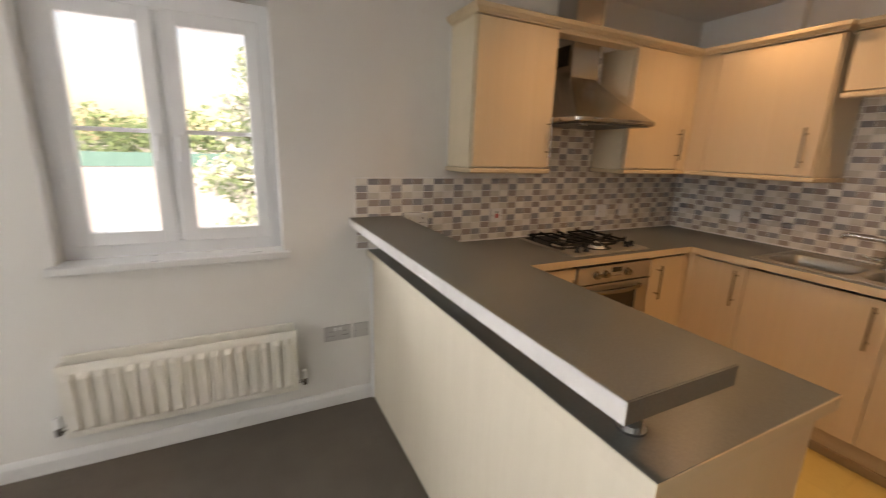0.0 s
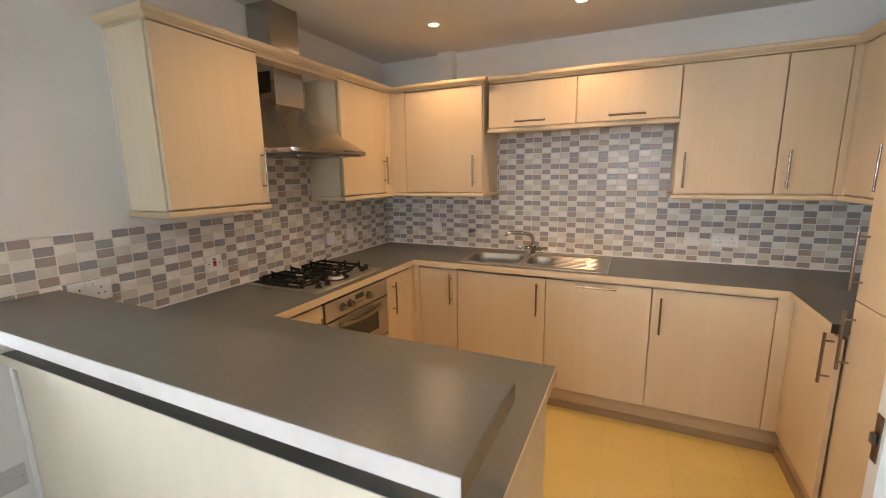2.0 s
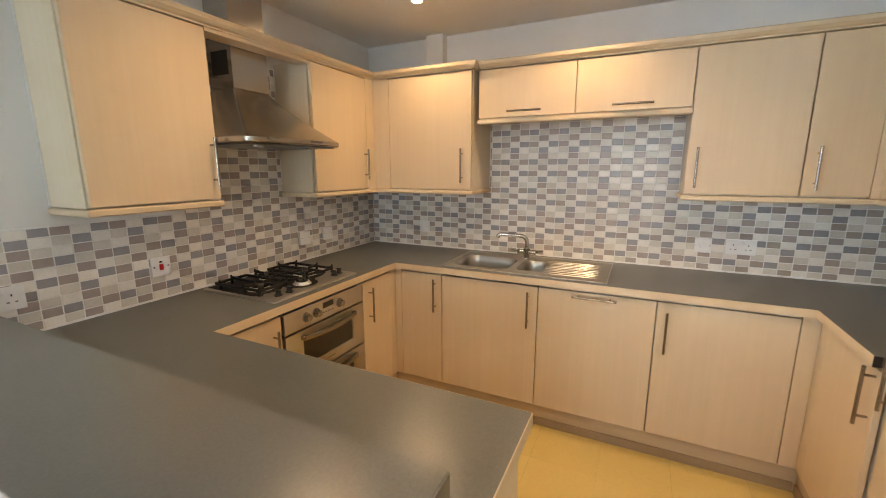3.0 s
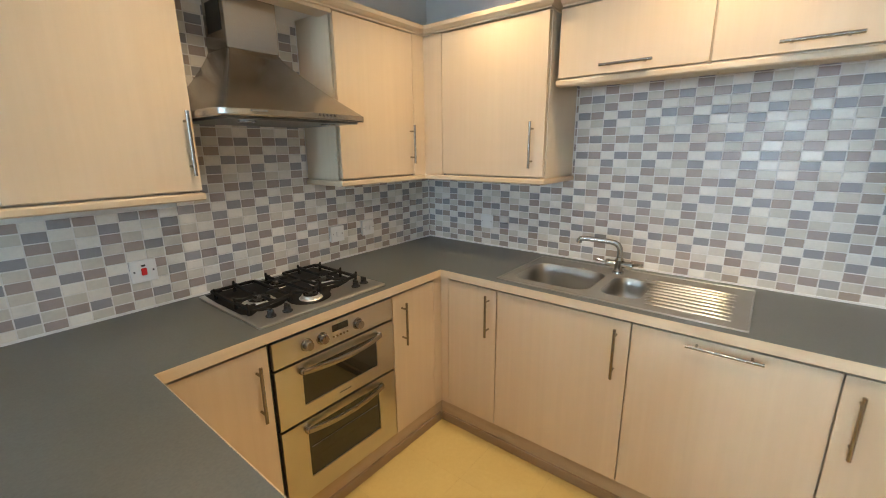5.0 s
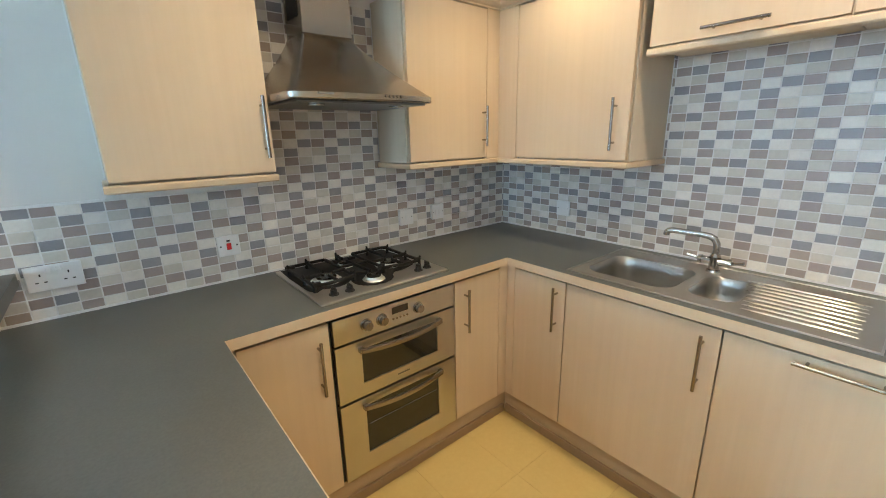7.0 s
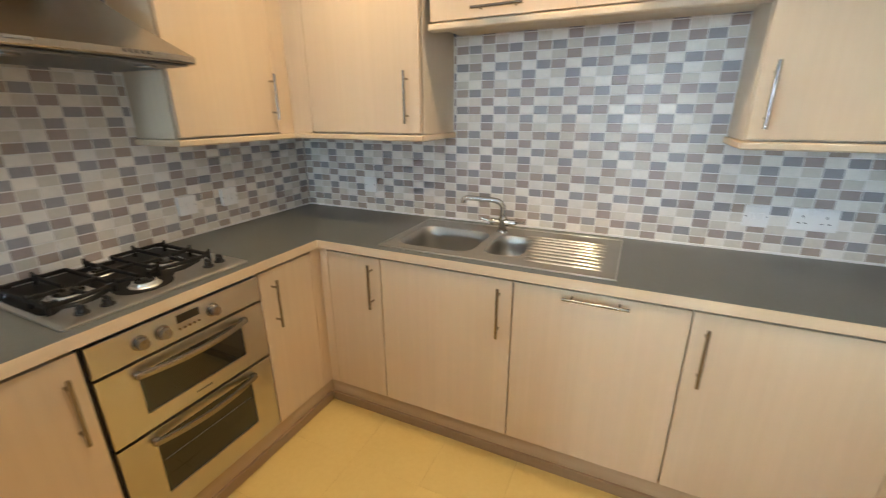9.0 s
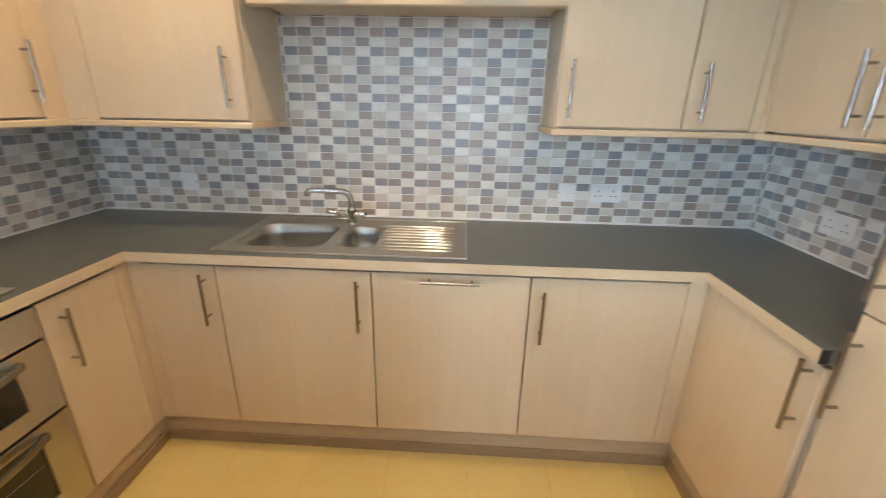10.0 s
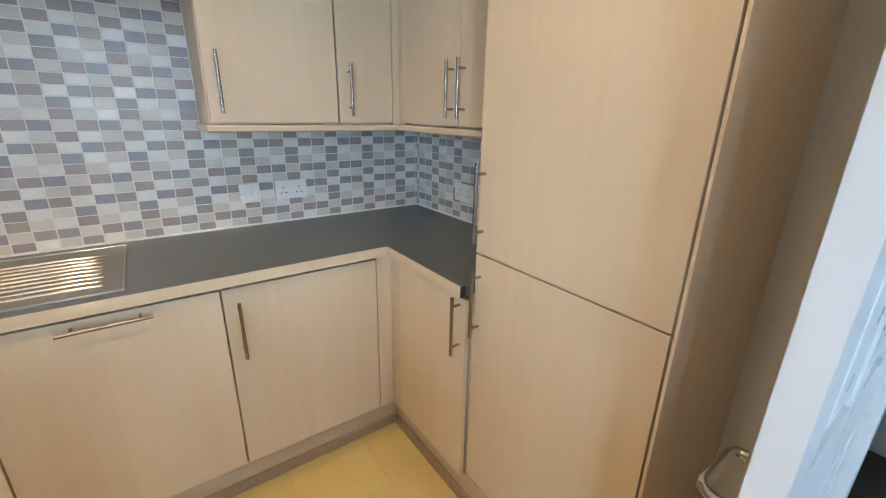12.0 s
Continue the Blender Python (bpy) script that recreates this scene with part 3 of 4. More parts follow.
# peninsula
pen = thing("peninsula_unit", pose(0, 0, 0), "cream panelled peninsula unit under the breakfast bar", "cabinet")
part("back_panel", box(0.498, 0.516, 0.336, YN - 0.002, 0.0, 0.871, bev=0.001), PANEL, pen, "cream laminate back panel")
part("end_panel", box(0.517, 1.082, 0.336, 0.354, 0.0, 0.871, bev=0.001), MAPLE, pen, "maple-effect end panel")
part("body", box(0.517, 1.080, 0.355, 1.50, 0.13, 0.871), CARCASS, pen)
for y0, y1 in ((0.356, 0.93), (0.93, 1.50)):
    part("door", box(1.0805, 1.098, y0 + 0.0016, y1 - 0.0016, BZ0, BZ1, bev=0.0016), MAPLE, pen)
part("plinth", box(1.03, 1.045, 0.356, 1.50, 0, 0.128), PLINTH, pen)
part("trim", box(0.486, 0.497, YN - 0.03, YN - 0.002, 0.0, 0.871, bev=0.002), GLOSS_WHITE, pen, "narrow white edge strip at the wall")

# ---- worktops ----
HOB = (1.474, 2.030, 1.570, 2.030)
SINK = (2.470, 2.905, 0.275, 1.175)
xs = sorted({0.472, 1.128, XB, XE - 0.009, 1.912, *HOB[:2], *SINK[:2]})
ys = sorted({YS + 0.009, YC, 0.318, YA, YN - 0.009, *HOB[2:], *SINK[2:]})


def on_top(x, y):
    if HOB[0] < x < HOB[1] and HOB[2] < y < HOB[3] or SINK[0] < x < SINK[1] and SINK[2] < y < SINK[3]:
        return False
    return y > YA or x > XB or (x > 1.912 and y < YC) or (x < 1.128 and y > 0.318)


worktop = thing("worktop", pose(0, 0, 0), "dark grey mottled laminate worktop with maple edging", "worktop")
part("top", add_cells(bmesh.new(), xs, ys, on_top, 0.872, WT), WORKTOP, worktop)
E0, E1, ET = 0.8715, WT - 0.0012, 0.0025
for b in ((1.128, 1.128 + ET, 0.318 - ET, YA - ET, E0, E1), (1.128, XB - ET, YA - ET, YA, E0, E1), (XB - ET, XB, YC, YA, E0, E1), (1.913, XB, YC, YC + ET, E0, E1),
          (0.472 - ET, 1.128, 0.318 - ET, 0.318, E0, E1)):
    part("edging", box(*b), MAPLE_RAIL, worktop, "pale maple edging strip")
part("edging", box(0.472 - ET, 0.472, 0.318, YN - 0.002, E0, E1), PANEL, worktop, "cream edging strip")
part("end_cap", box(1.9095, 1.912, YC - 0.02, YC + ET, E0, E1), DARK_PLASTIC, worktop, "black joint strip at the worktop end")

bar = thing("breakfast_bar", pose(0, 0, 0), "raised dark grey breakfast bar shelf with white edging", "breakfast bar")
part("top", box(0.376, 0.662, 0.329, YN - 0.002, 1.047, 1.088), WORKTOP, bar)
part("edging", box(0.3735, 0.376, 0.326, YN - 0.002, 1.0465, 1.0868), EDGE_WHITE, bar, "white laminate edging strip")
part("edging", box(0.3765, 0.662, 0.326, 0.329, 1.0465, 1.0868), WORKTOP, bar, "dark end edging")
part("edging", box(0.662, 0.6645, 0.329, YN - 0.012, 1.0465, 1.0868), WORKTOP, bar, "dark rear edging")
for px, y in ((0.553, 0.440), (0.60, 1.25)):
    pb = cyl((px, y, WT), (px, y, 1.047), 0.02, sides=24)
    add_cyl(pb, (px, y, WT), (px, y, WT + 0.006), 0.030, sides=24)
    add_cyl(pb, (px, y, 1.038), (px, y, 1.047), 0.034, sides=24)
    part("post", pb, CHROME, bar, "short chrome support post", smooth=True)
part("wall_bracket", box(0.545, 0.595, YN - 0.045, YN - 0.010, WT + 0.001, 1.046, bev=0.002), GLOSS_WHITE, bar, "white wall batten")

# ---- wall cabinets ----
UZ0, UZ1 = 1.373, 2.083
wallu = "wall units"


def wall_cabinet(m, w, d, doors, label, z0=1.366, name="wall_cabinet"):
    return cabinet(name, m, w, 2.09, d, doors, label, group=wallu, z0=z0)


wall_cabinet(pose(0.948, UA, 0), 0.497, YN - UA - 0.001, [(0, 0.497, UZ0, UZ1, (True, 0.468, 1.531, HL))], "maple-effect wall cabinet beside the cooker hood")
wall_cabinet(pose(2.052, UA, 0), 0.500, YN - UA - 0.001, [(0, 0.500, UZ0, UZ1, (True, 0.470, 1.531, 0.20))], "maple-effect wall cabinet in the corner beside the hood")
wall_cabinet(pose(UB, 1.695, 0, 0, 0, -90), 0.600, XE - UB - 0.001, [(0, 0.600, UZ0, UZ1, (True, 0.540, 1.520, HL))], "maple-effect wall cabinet in the corner near the sink")
BR = 2.680
for y, w, hx in ((1.066, 0.576, 0.29), (0.489, 0.566, 0.29)):
    wall_cabinet(pose(BR, y, 0, 0, 0, -90), w, XE - BR - 0.001, [(0, w, 1.806, UZ1, (False, hx, 1.835, 0.20))], "low maple-effect bridging cabinet above the sink", z0=1.80, name="bridging_cabinet")
wall_cabinet(pose(BR, -0.078, 0, 0, 0, -90), 0.470, XE - BR - 0.001, [(0, 0.470, UZ0, UZ1, (True, 0.040, 1.505, 0.20))], "maple-effect wall cabinet near the tall unit")
wall_cabinet(pose(BR, -0.549, 0, 0, 0, -90), 0.249, XE - BR - 0.001, [(0, 0.249, UZ0, UZ1, (True, 0.046, 1.500, 0.20))], "narrow maple-effect wall cabinet in the corner")
wall_cabinet(pose(2.645, UC, 0, 0, 0, 180), 0.730, UC - YS - 0.001, [(0, 0.395, UZ0, UZ1, (True, 0.362, 1.50, 0.20)), (0.396, 0.730, UZ0, UZ1, (True, 0.430, 1.50, 0.20))], "two-door maple-effect wall cabinet beside the tall unit")
for bs in (((UB + 0.001, UB + 0.018, 1.6965, UA + 0.001), (2.5535, UB + 0.018, UA + 0.001, UA + 0.018)), ((BR + 0.001, BR + 0.018, UC - 0.001, -0.7985), (2.6455, BR + 0.018, UC - 0.018, UC - 0.001))):
    bm = bmesh.new()
    for b in bs:
        add_box(bm, *b, 1.366, 2.088, bev=0.001)
    single("corner_post", bm, MAPLE, "maple-effect corner post between wall cabinets", "post")


def run_profile(name, pts, prof, label):
    """A moulding along the corner points pts, mitred; prof gives (outward, z) pairs, outward to the right of the way."""
    bm, rings = bmesh.new(), []
    P = [Vector((*p, 0)) for p in pts]
    for i, p in enumerate(P):
        dirs = []
        if i:
            dirs.append((p - P[i - 1]).normalized())
        if i < len(P) - 1:
            dirs.append((P[i + 1] - p).normalized())
        ns = [Vector((d.y, -d.x, 0)) for d in dirs]
        n = sum(ns, Vector()).normalized()
        k = 1 / max(0.3, n.dot(ns[0]))
        rings.append([(p.x + n.x * o * k, p.y + n.y * o * k, z) for o, z in prof])
    add_loft(bm, rings)
    return single(name, bm, MAPLE_RAIL, label, "moulding")


CORNICE = [(-0.05, 2.089), (0.004, 2.089), (0.004, 2.096), (0.016, 2.101), (0.030, 2.112), (0.034, 2.128), (0.030, 2.132), (-0.05, 2.132)]
RAIL = [(-0.03, 1.3645), (0.010, 1.3645), (0.014, 1.360), (0.014, 1.344), (0.008, 1.339), (-0.03, 1.339)]
RAIL_B = [(o, z + 0.432) for o, z in RAIL]
run_profile("cabinet_cornice", [(0.948, YN - 0.001), (0.948, UA), (UB, UA), (UB, 1.093), (XE - 0.25, 1.093)], CORNICE, "pale maple cornice moulding on top of the wall cabinets")
run_profile("cabinet_cornice", [(BR, 1.058), (BR, UC), (1.915, UC)], CORNICE, "pale maple cornice moulding along the sink wall cabinets")
run_profile("light_rail", [(0.948, YN - 0.012), (0.948, UA), (1.445, UA)], RAIL, "pale maple light rail under the wall cabinet")
run_profile("light_rail", [(2.052, YN - 0.012), (2.052, UA), (UB, UA), (UB, 1.094), (XE - 0.012, 1.094)], RAIL, "pale maple light rail under the corner wall cabinets")
run_profile("light_rail", [(BR, 1.066), (BR, -0.0775)], RAIL_B, "pale maple light rail under the bridging cabinets")
run_profile("light_rail", [(XE - 0.012, -0.078), (BR, -0.078), (BR, UC), (1.915, UC)], RAIL, "pale maple light rail under the wall cabinets")
single("hood_pelmet", box(1.446, 2.051, UA + 0.002, 1.915, 2.072, 2.0885, bev=0.001), MAPLE, "maple-effect board bridging the cabinets over the hood", "board")


# ---- cooker hood ----
def hood():
    th = thing("cooker_hood", pose(0, 0, 0), "brushed stainless steel chimney cooker hood over the hob", "cooker hood")
    x0, x1, yf, yb = 1.449, 2.049, 1.600, YN - 0.010
    cx0, cx1, cyf = 1.640, 1.850, 1.918
    rings, n = [], 14

    def ring(z, s):
        a, b, f = x0 + (cx0 - x0) * s, x1 + (cx1 - x1) * s, yf + (cyf - yf) * s
        r, out, front = 0.012 + 0.03 * (1 - s), [(a, yb, z)], f + (1 - s) * 0.020
        for k in range(6):
            q = radians(90 * k / 5)
            out.append((a + r - r * math.cos(q), front + r - r * math.sin(q), z))
        for k in range(1, 10):
            u = k / 10
            bow = (1 - s) * 0.022 * (1 - (2 * u - 1) ** 4)
            out.append((a + r + (b - a - 2 * r) * u, front - bow, z))
        for k in range(6):
            q = radians(90 * k / 5)
            out.append((b - r + r * math.sin(q), front + r - r * math.cos(q), z))
        out.append((b, yb, z))
        return out
    rings.append(ring(1.618, 0.012))
    rings.append(ring(1.622, 0.0))
    rings.append(ring(1.640, 0.0))
    for k in range(1, n + 1):
        u = k / n
        rings.append(ring(1.640 + 0.245 * u, 1 - (1 - u) ** 1.2))
    part("canopy", add_loft(bmesh.new(), rings), STEEL, th, smooth=True)
    part("chimney", box(cx0, cx1, cyf, yb, 1.884, 2.12, bev=0.002), STEEL, th)
    part("upper_chimney", box(cx0 + 0.003, cx1 - 0.003, cyf + 0.003, yb, 2.12, ZC - 0.001, bev=0.002), STEEL, th)
    part("vent_slot", box(cx0 - 0.0015, cx0 - 0.0003, cyf + 0.03, yb - 0.03, 1.95, 2.06), DARK_PLASTIC, th, "black vent opening in the chimney side")
    part("filter", box(x0 + 0.03, x1 - 0.03, yf + 0.05, yb - 0.03, 1.610, 1.6175, bev=0.002), STEEL_DARK, th, "grey mesh grease filter")
    for x in (1.58, 1.92):
        part("hood_lamp", cyl((x, 1.72, 1.604), (x, 1.72, 1.611), 0.03, sides=20), CHROME, th, "unlit round hood lamp")
    for k in range(5):
        x = 1.800 + k * 0.017
        part("button", cyl((x, yf - 0.0005, 1.635), (x, yf - 0.006, 1.635), 0.0055, sides=12), STEEL_HANDLE, th)
    part("badge", box(1.540, 1.595, yf + 0.0005, yf + 0.003, 1.632, 1.639), GREY_PRINT, th, "small dark maker's badge")
    return th


hood()


# ---- hob ----
def bar_between(bm, p, q, half, z0, z1):
    """A flat cast bar from p to q in plan, with a slight bevel."""
    d = Vector((q[0] - p[0], q[1] - p[1], 0))
    first = set(bm.verts)
    add_box(bm, 0, d.length, -half, half, z0, z1, bev=0.0015)
    m = Matrix.Translation((p[0], p[1], 0)) @ Matrix.Rotation(math.atan2(d.y, d.x), 4, "Z")
    bmesh.ops.transform(bm, matrix=m, verts=[v for v in bm.verts if v not in first])


def prong(bm, x, y, dx, dy):
    """The raised end of a bar, leaning outwards, on its foot."""
    bar_between(bm, (x - dx * 0.026, y - dy * 0.026), (x + dx * 0.006, y + dy * 0.006), 0.0055, 0.036, 0.050)
    add_cyl(bm, (x, y, 0.046), (x + dx * 0.006, y + dy * 0.006, 0.056), 0.006, 0.004, sides=6)
    add_cyl(bm, (x, y, 0.0104), (x, y, 0.040), 0.0075, 0.006, sides=8)


def hob():
    th = thing("gas_hob", pose(1.752, 1.803, WT), "stainless steel gas hob with four burners and black pan supports", "hob")
    base_ = bmesh.new()
    add_loft(base_, [rounded(-0.298, 0.298, -0.25, 0.25, 0.012, 0.0008), rounded(-0.298, 0.298, -0.25, 0.25, 0.012, 0.006), rounded(-0.290, 0.290, -0.242, 0.242, 0.012, 0.010)])
    part("base", base_, STEEL_HOB, th, smooth=True)
    # dark sheet for enamel and pan support shade: a broad band at the back with a lobe round the front burner
    ring = [(-0.278, 0.232), (-0.285, 0.10), (-0.283, -0.09), (-0.262, -0.130)]
    ring += [(-0.175 + 0.098 * math.cos(radians(a)), -0.02 + 0.105 * math.sin(radians(a))) for a in range(235, 320, 14)]
    ring += [(-0.02 + 0.088 * math.cos(radians(a)), -0.135 + 0.076 * math.sin(radians(a))) for a in range(170, 361, 15)]
    ring += [(0.095, -0.118), (0.125, -0.122), (0.160, -0.112), (0.215, -0.09), (0.245, -0.04), (0.255, 0.10), (0.245, 0.232)]
    part("well", add_loft(bmesh.new(), [[(x, y, 0.0102) for x, y in ring], [(x, y, 0.0114) for x, y in ring]]), WELL, th, "dark sheet for hob enamel and shade under the supports")
    burners = ((-0.175, -0.020, 0.050), (-0.030, 0.105, 0.030), (-0.020, -0.140, 0.036), (0.135, -0.010, 0.050))
    for x, y, r in burners:
        bb = cyl((x, y, 0.0114), (x, y, 0.0150), r * 1.32, r * 1.22, sides=28)
        add_cyl(bb, (x, y, 0.0155), (x, y, 0.0250), r * 1.08, r, sides=28)
        b = part("burner", bb, BURNER, th, "bright aluminium burner ring", smooth=True)
        part("burner_cap", add_cyl(cyl((x, y, 0.025), (x, y, 0.029), r * 0.84, sides=28), (x, y, 0.029), (x, y, 0.031), r * 0.84, r * 0.7, sides=28), ENAMEL, b, "black enamel burner cap", smooth=True)
    t, z0, z1 = 0.0058, 0.030, 0.042
    # outer supports, one for each large burner
    for cx, cy, sx in ((-0.175, -0.020, -1), (0.135, -0.010, 1)):
        bm = bmesh.new()
        out, inn = cx + sx * 0.093, cx - sx * 0.085
        bar_between(bm, (out, -0.125), (out, 0.185), t, z0, z1)
        bar_between(bm, (out, 0.185), (inn, 0.185), t, z0, z1)
        bar_between(bm, (inn, -0.105), (inn, 0.185), t, z0, z1)
        bar_between(bm, (out, -0.122), (cx + sx * 0.02, -0.128), t, z0, z1)
        bar_between(bm, (cx + sx * 0.02, -0.128), (inn, -0.105), t, z0, z1)
        for (px, py), (qx, qy) in (((out, cy), (cx + sx * 0.026, cy)), ((inn, cy), (cx - sx * 0.026, cy)), ((cx, 0.185), (cx, cy + 0.028)), ((cx, -0.125), (cx, cy - 0.028))):
            bar_between(bm, (px, py), (qx, qy), t * 0.85, z0 + 0.004, 0.047)
        for x, y, dx, dy in ((cx, 0.188, 0, 1), (out, cy, sx, 0), (out, -0.122, sx, 0), (out, 0.150, sx, 0), (inn, -0.105, 0, -1)):
            prong(bm, x, y, dx, dy)
        part("pan_support", bm, IRON, th, "black cast iron pan support")
    # middle support over the two small burners
    bm = bmesh.new()
    bar_between(bm, (-0.082, 0.030), (0.042, 0.030), t, z0, z1)
    bar_between(bm, (-0.030, 0.188), (-0.030, 0.125), t * 0.85, z0 + 0.004, 0.047)
    bar_between(bm, (-0.028, 0.085), (-0.022, -0.118), t * 0.85, z0 + 0.004, 0.047)
    for sx in (-1, 1):
        bar_between(bm, (-0.030 + sx * 0.055, 0.105), (-0.030 + sx * 0.018, 0.105), t * 0.85, z0 + 0.004, 0.047)
        bar_between(bm, (-0.020 + sx * 0.062, -0.102), (-0.020 + sx * 0.022, -0.128), t * 0.85, z0 + 0.004, 0.047)
    prong(bm, -0.030, 0.188, 0, 1)
    part("pan_support", bm, IRON, th, "black cast iron pan support")
    for x, y in ((-0.222, -0.190), (-0.158, -0.194), (0.182, -0.178), (0.236, -0.168)):
        kb = cyl((x, y, 0.0102), (x, y, 0.014), 0.019, sides=20)
        add_cyl(kb, (x, y, 0.014), (x, y, 0.030), 0.0135, 0.0125, sides=20)
        add_box(kb, x - 0.0045, x + 0.0045, y - 0.0155, y + 0.0155, 0.026, 0.040, bev=0.002)
        part("knob", kb, DARK_PLASTIC, th, "black control knob", smooth=True)
    return th


hob()


# ---- sink ----
def sink():
    th = thing("kitchen_sink", pose(-0.042, -0.006, 0), "stainless steel inset sink with one and a half bowls and drainer", "sink")
    X0, X1, Y0, Y1 = 2.470, 2.972, 0.247, 1.212
    big, small = (2.535, 2.858, 0.812, 1.172), (2.560, 2.845, 0.606, 0.772)
    z = WT + 0.0035

    def bowl(b, depth, r):
        rings = [rounded(b[0] - 0.006, b[1] + 0.006, b[2] - 0.006, b[3] + 0.006, r + 0.006, z + 0.0002, 6), rounded(b[0], b[1], b[2], b[3], r, z - 0.006, 6)]
        for k in range(1, 6):
            a = k / 5
            d = 0.016 * a + 0.03 * a ** 4
            rings.append(rounded(b[0] + d, b[1] - d, b[2] + d, b[3] - d, max(r - d * 0.3, 0.01), z - depth * (1 - (1 - a) ** 1.6), 6))
        bm = bmesh.new()
        rows = [[bm.verts.new(p) for p in g] for g in rings]
        n = len(rows[0])
        for p, q in zip(rows, rows[1:]):
            for i in range(n):
                bm.faces.new((p[i], p[(i + 1) % n], q[(i + 1) % n], q[i]))
        bm.faces.new(rows[-1])
        bmesh.ops.recalc_face_normals(bm, faces=bm.faces[:])
        bmesh.ops.reverse_faces(bm, faces=bm.faces[:])
        return bm
    xs_, ys_ = sorted({X0, X1, big[0], big[1], small[0], small[1]}), sorted({Y0, Y1, *big[2:], *small[2:]})
    rim = add_cells(bmesh.new(), xs_, ys_, lambda x, y: not any(b[0] < x < b[1] and b[2] < y < b[3] for b in (big, small)), WT + 0.0005, z)
    # rounded bowl corners
    for b, r in ((big, 0.075), (small, 0.06)):
        for cx, sx in ((b[0], 1), (b[1], -1)):
            for cy, sy in ((b[2], 1), (b[3], -1)):
                vs = [rim.verts.new((cx, cy, z - 0.0002))]
                for k in range(7):
                    a = radians(90 * k / 6)
                    vs.append(rim.verts.new((cx + sx * (r - r * math.sin(a)), cy + sy * (r - r * math.cos(a)), z - 0.0002)))
                f = rim.faces.new(vs)
                f.normal_update()
                if f.normal.z < 0:
                    f.normal_flip()
    part("rim", rim, STEEL_RIM, th)
    b1 = part("main_bowl", bowl(big, 0.165, 0.075), STEEL_SINK, th, smooth=True)
    b2 = part("half_bowl", bowl(small, 0.12, 0.06), STEEL_SINK, th, smooth=True)
    part("waste", add_cyl(cyl((2.70, 0.99, 0.7495), (2.70, 0.99, 0.752), 0.04, sides=24), (2.70, 0.99, 0.752), (2.70, 0.99, 0.754), 0.02, sides=16), CHROME, b1, "chrome sink waste", smooth=True)
    part("waste", cyl((2.70, 0.69, 0.7945), (2.70, 0.69, 0.797), 0.03, sides=24), CHROME, b2, "chrome sink waste", smooth=True)
    for k in range(9):
        x = 2.545 + k * 0.040
        rb = bmesh.new()
        rings = []
        ya, yb = 0.302 + 0.006 * (k % 2), 0.585 + 0.008 * k
        for s in range(9):
            u = s / 8
            hgt = 0.0055 * min(1, 6 * u, 6 * (1 - u))
            y = ya + (yb - ya) * u
            rings.append([(x - 0.0055, y, z), (x - 0.003, y, z + hgt * 0.8), (x, y, z + hgt), (x + 0.003, y, z + hgt * 0.8), (x + 0.0055, y, z)])
        add_loft(rb, rings)
        part("drainer_ridge", rb, STEEL_RIDGE, th, smooth=True)
    fr_ = bmesh.new()
    for b in ((X0, X1, Y0, Y0 + 0.006), (X0, X1, Y1 - 0.006, Y1), (X0, X0 + 0.006, Y0 + 0.006, Y1 - 0.006), (X1 - 0.006, X1, Y0 + 0.006, Y1 - 0.006)):
        add_box(fr_, *b, z - 0.002, z + 0.003, bev=0.0014)
    part("raised_edge", fr_, STEEL_SINK, th)
    return th


sink()


def tap():
    th = thing("mixer_tap", pose(2.855, 0.776, WT + 0.0035), "chrome kitchen mixer tap with two levers and swivel spout", "tap")
    bm = cyl((0, 0, 0.0003), (0, 0, 0.008), 0.027, 0.025, sides=28)
    add_cyl(bm, (0, 0, 0.008), (0, 0, 0.065), 0.019, 0.021, sides=28)
    add_cyl(bm, (0, 0, 0.065), (0, 0, 0.078), 0.021, 0.015, sides=28)
    add_cyl(bm, (0, -0.048, 0.045), (0, 0.048, 0.045), 0.016, sides=24)
    part("body", bm, CHROME, th, smooth=True)
    pts = [(0, 0, 0.07), (0, 0, 0.10), (0, 0.002, 0.120), (-0.002, 0.012, 0.138), (-0.006, 0.03, 0.148), (-0.012, 0.055, 0.152), (-0.030, 0.135, 0.156), (-0.036, 0.165, 0.157), (-0.039, 0.180, 0.154), (-0.040, 0.187, 0.146), (-0.040, 0.188, 0.134)]
    part("spout", add_tube(bmesh.new(), pts, [0.0135] * 5 + [0.0125] * 3 + [0.013, 0.0135, 0.0135], 16), CHROME, th, smooth=True)
    for s in (-1, 1):
        lb = cyl((0, s * 0.048, 0.045), (0, s * 0.062, 0.045), 0.019, 0.017, sides=24)
        add_tube(lb, [(0, s * 0.060, 0.045), (-0.006, s * 0.085, 0.053), (-0.008, s * 0.105, 0.058)], [0.007, 0.006, 0.0065], 12)
        part("lever", lb, CHROME, th, smooth=True)
    return th


tap()


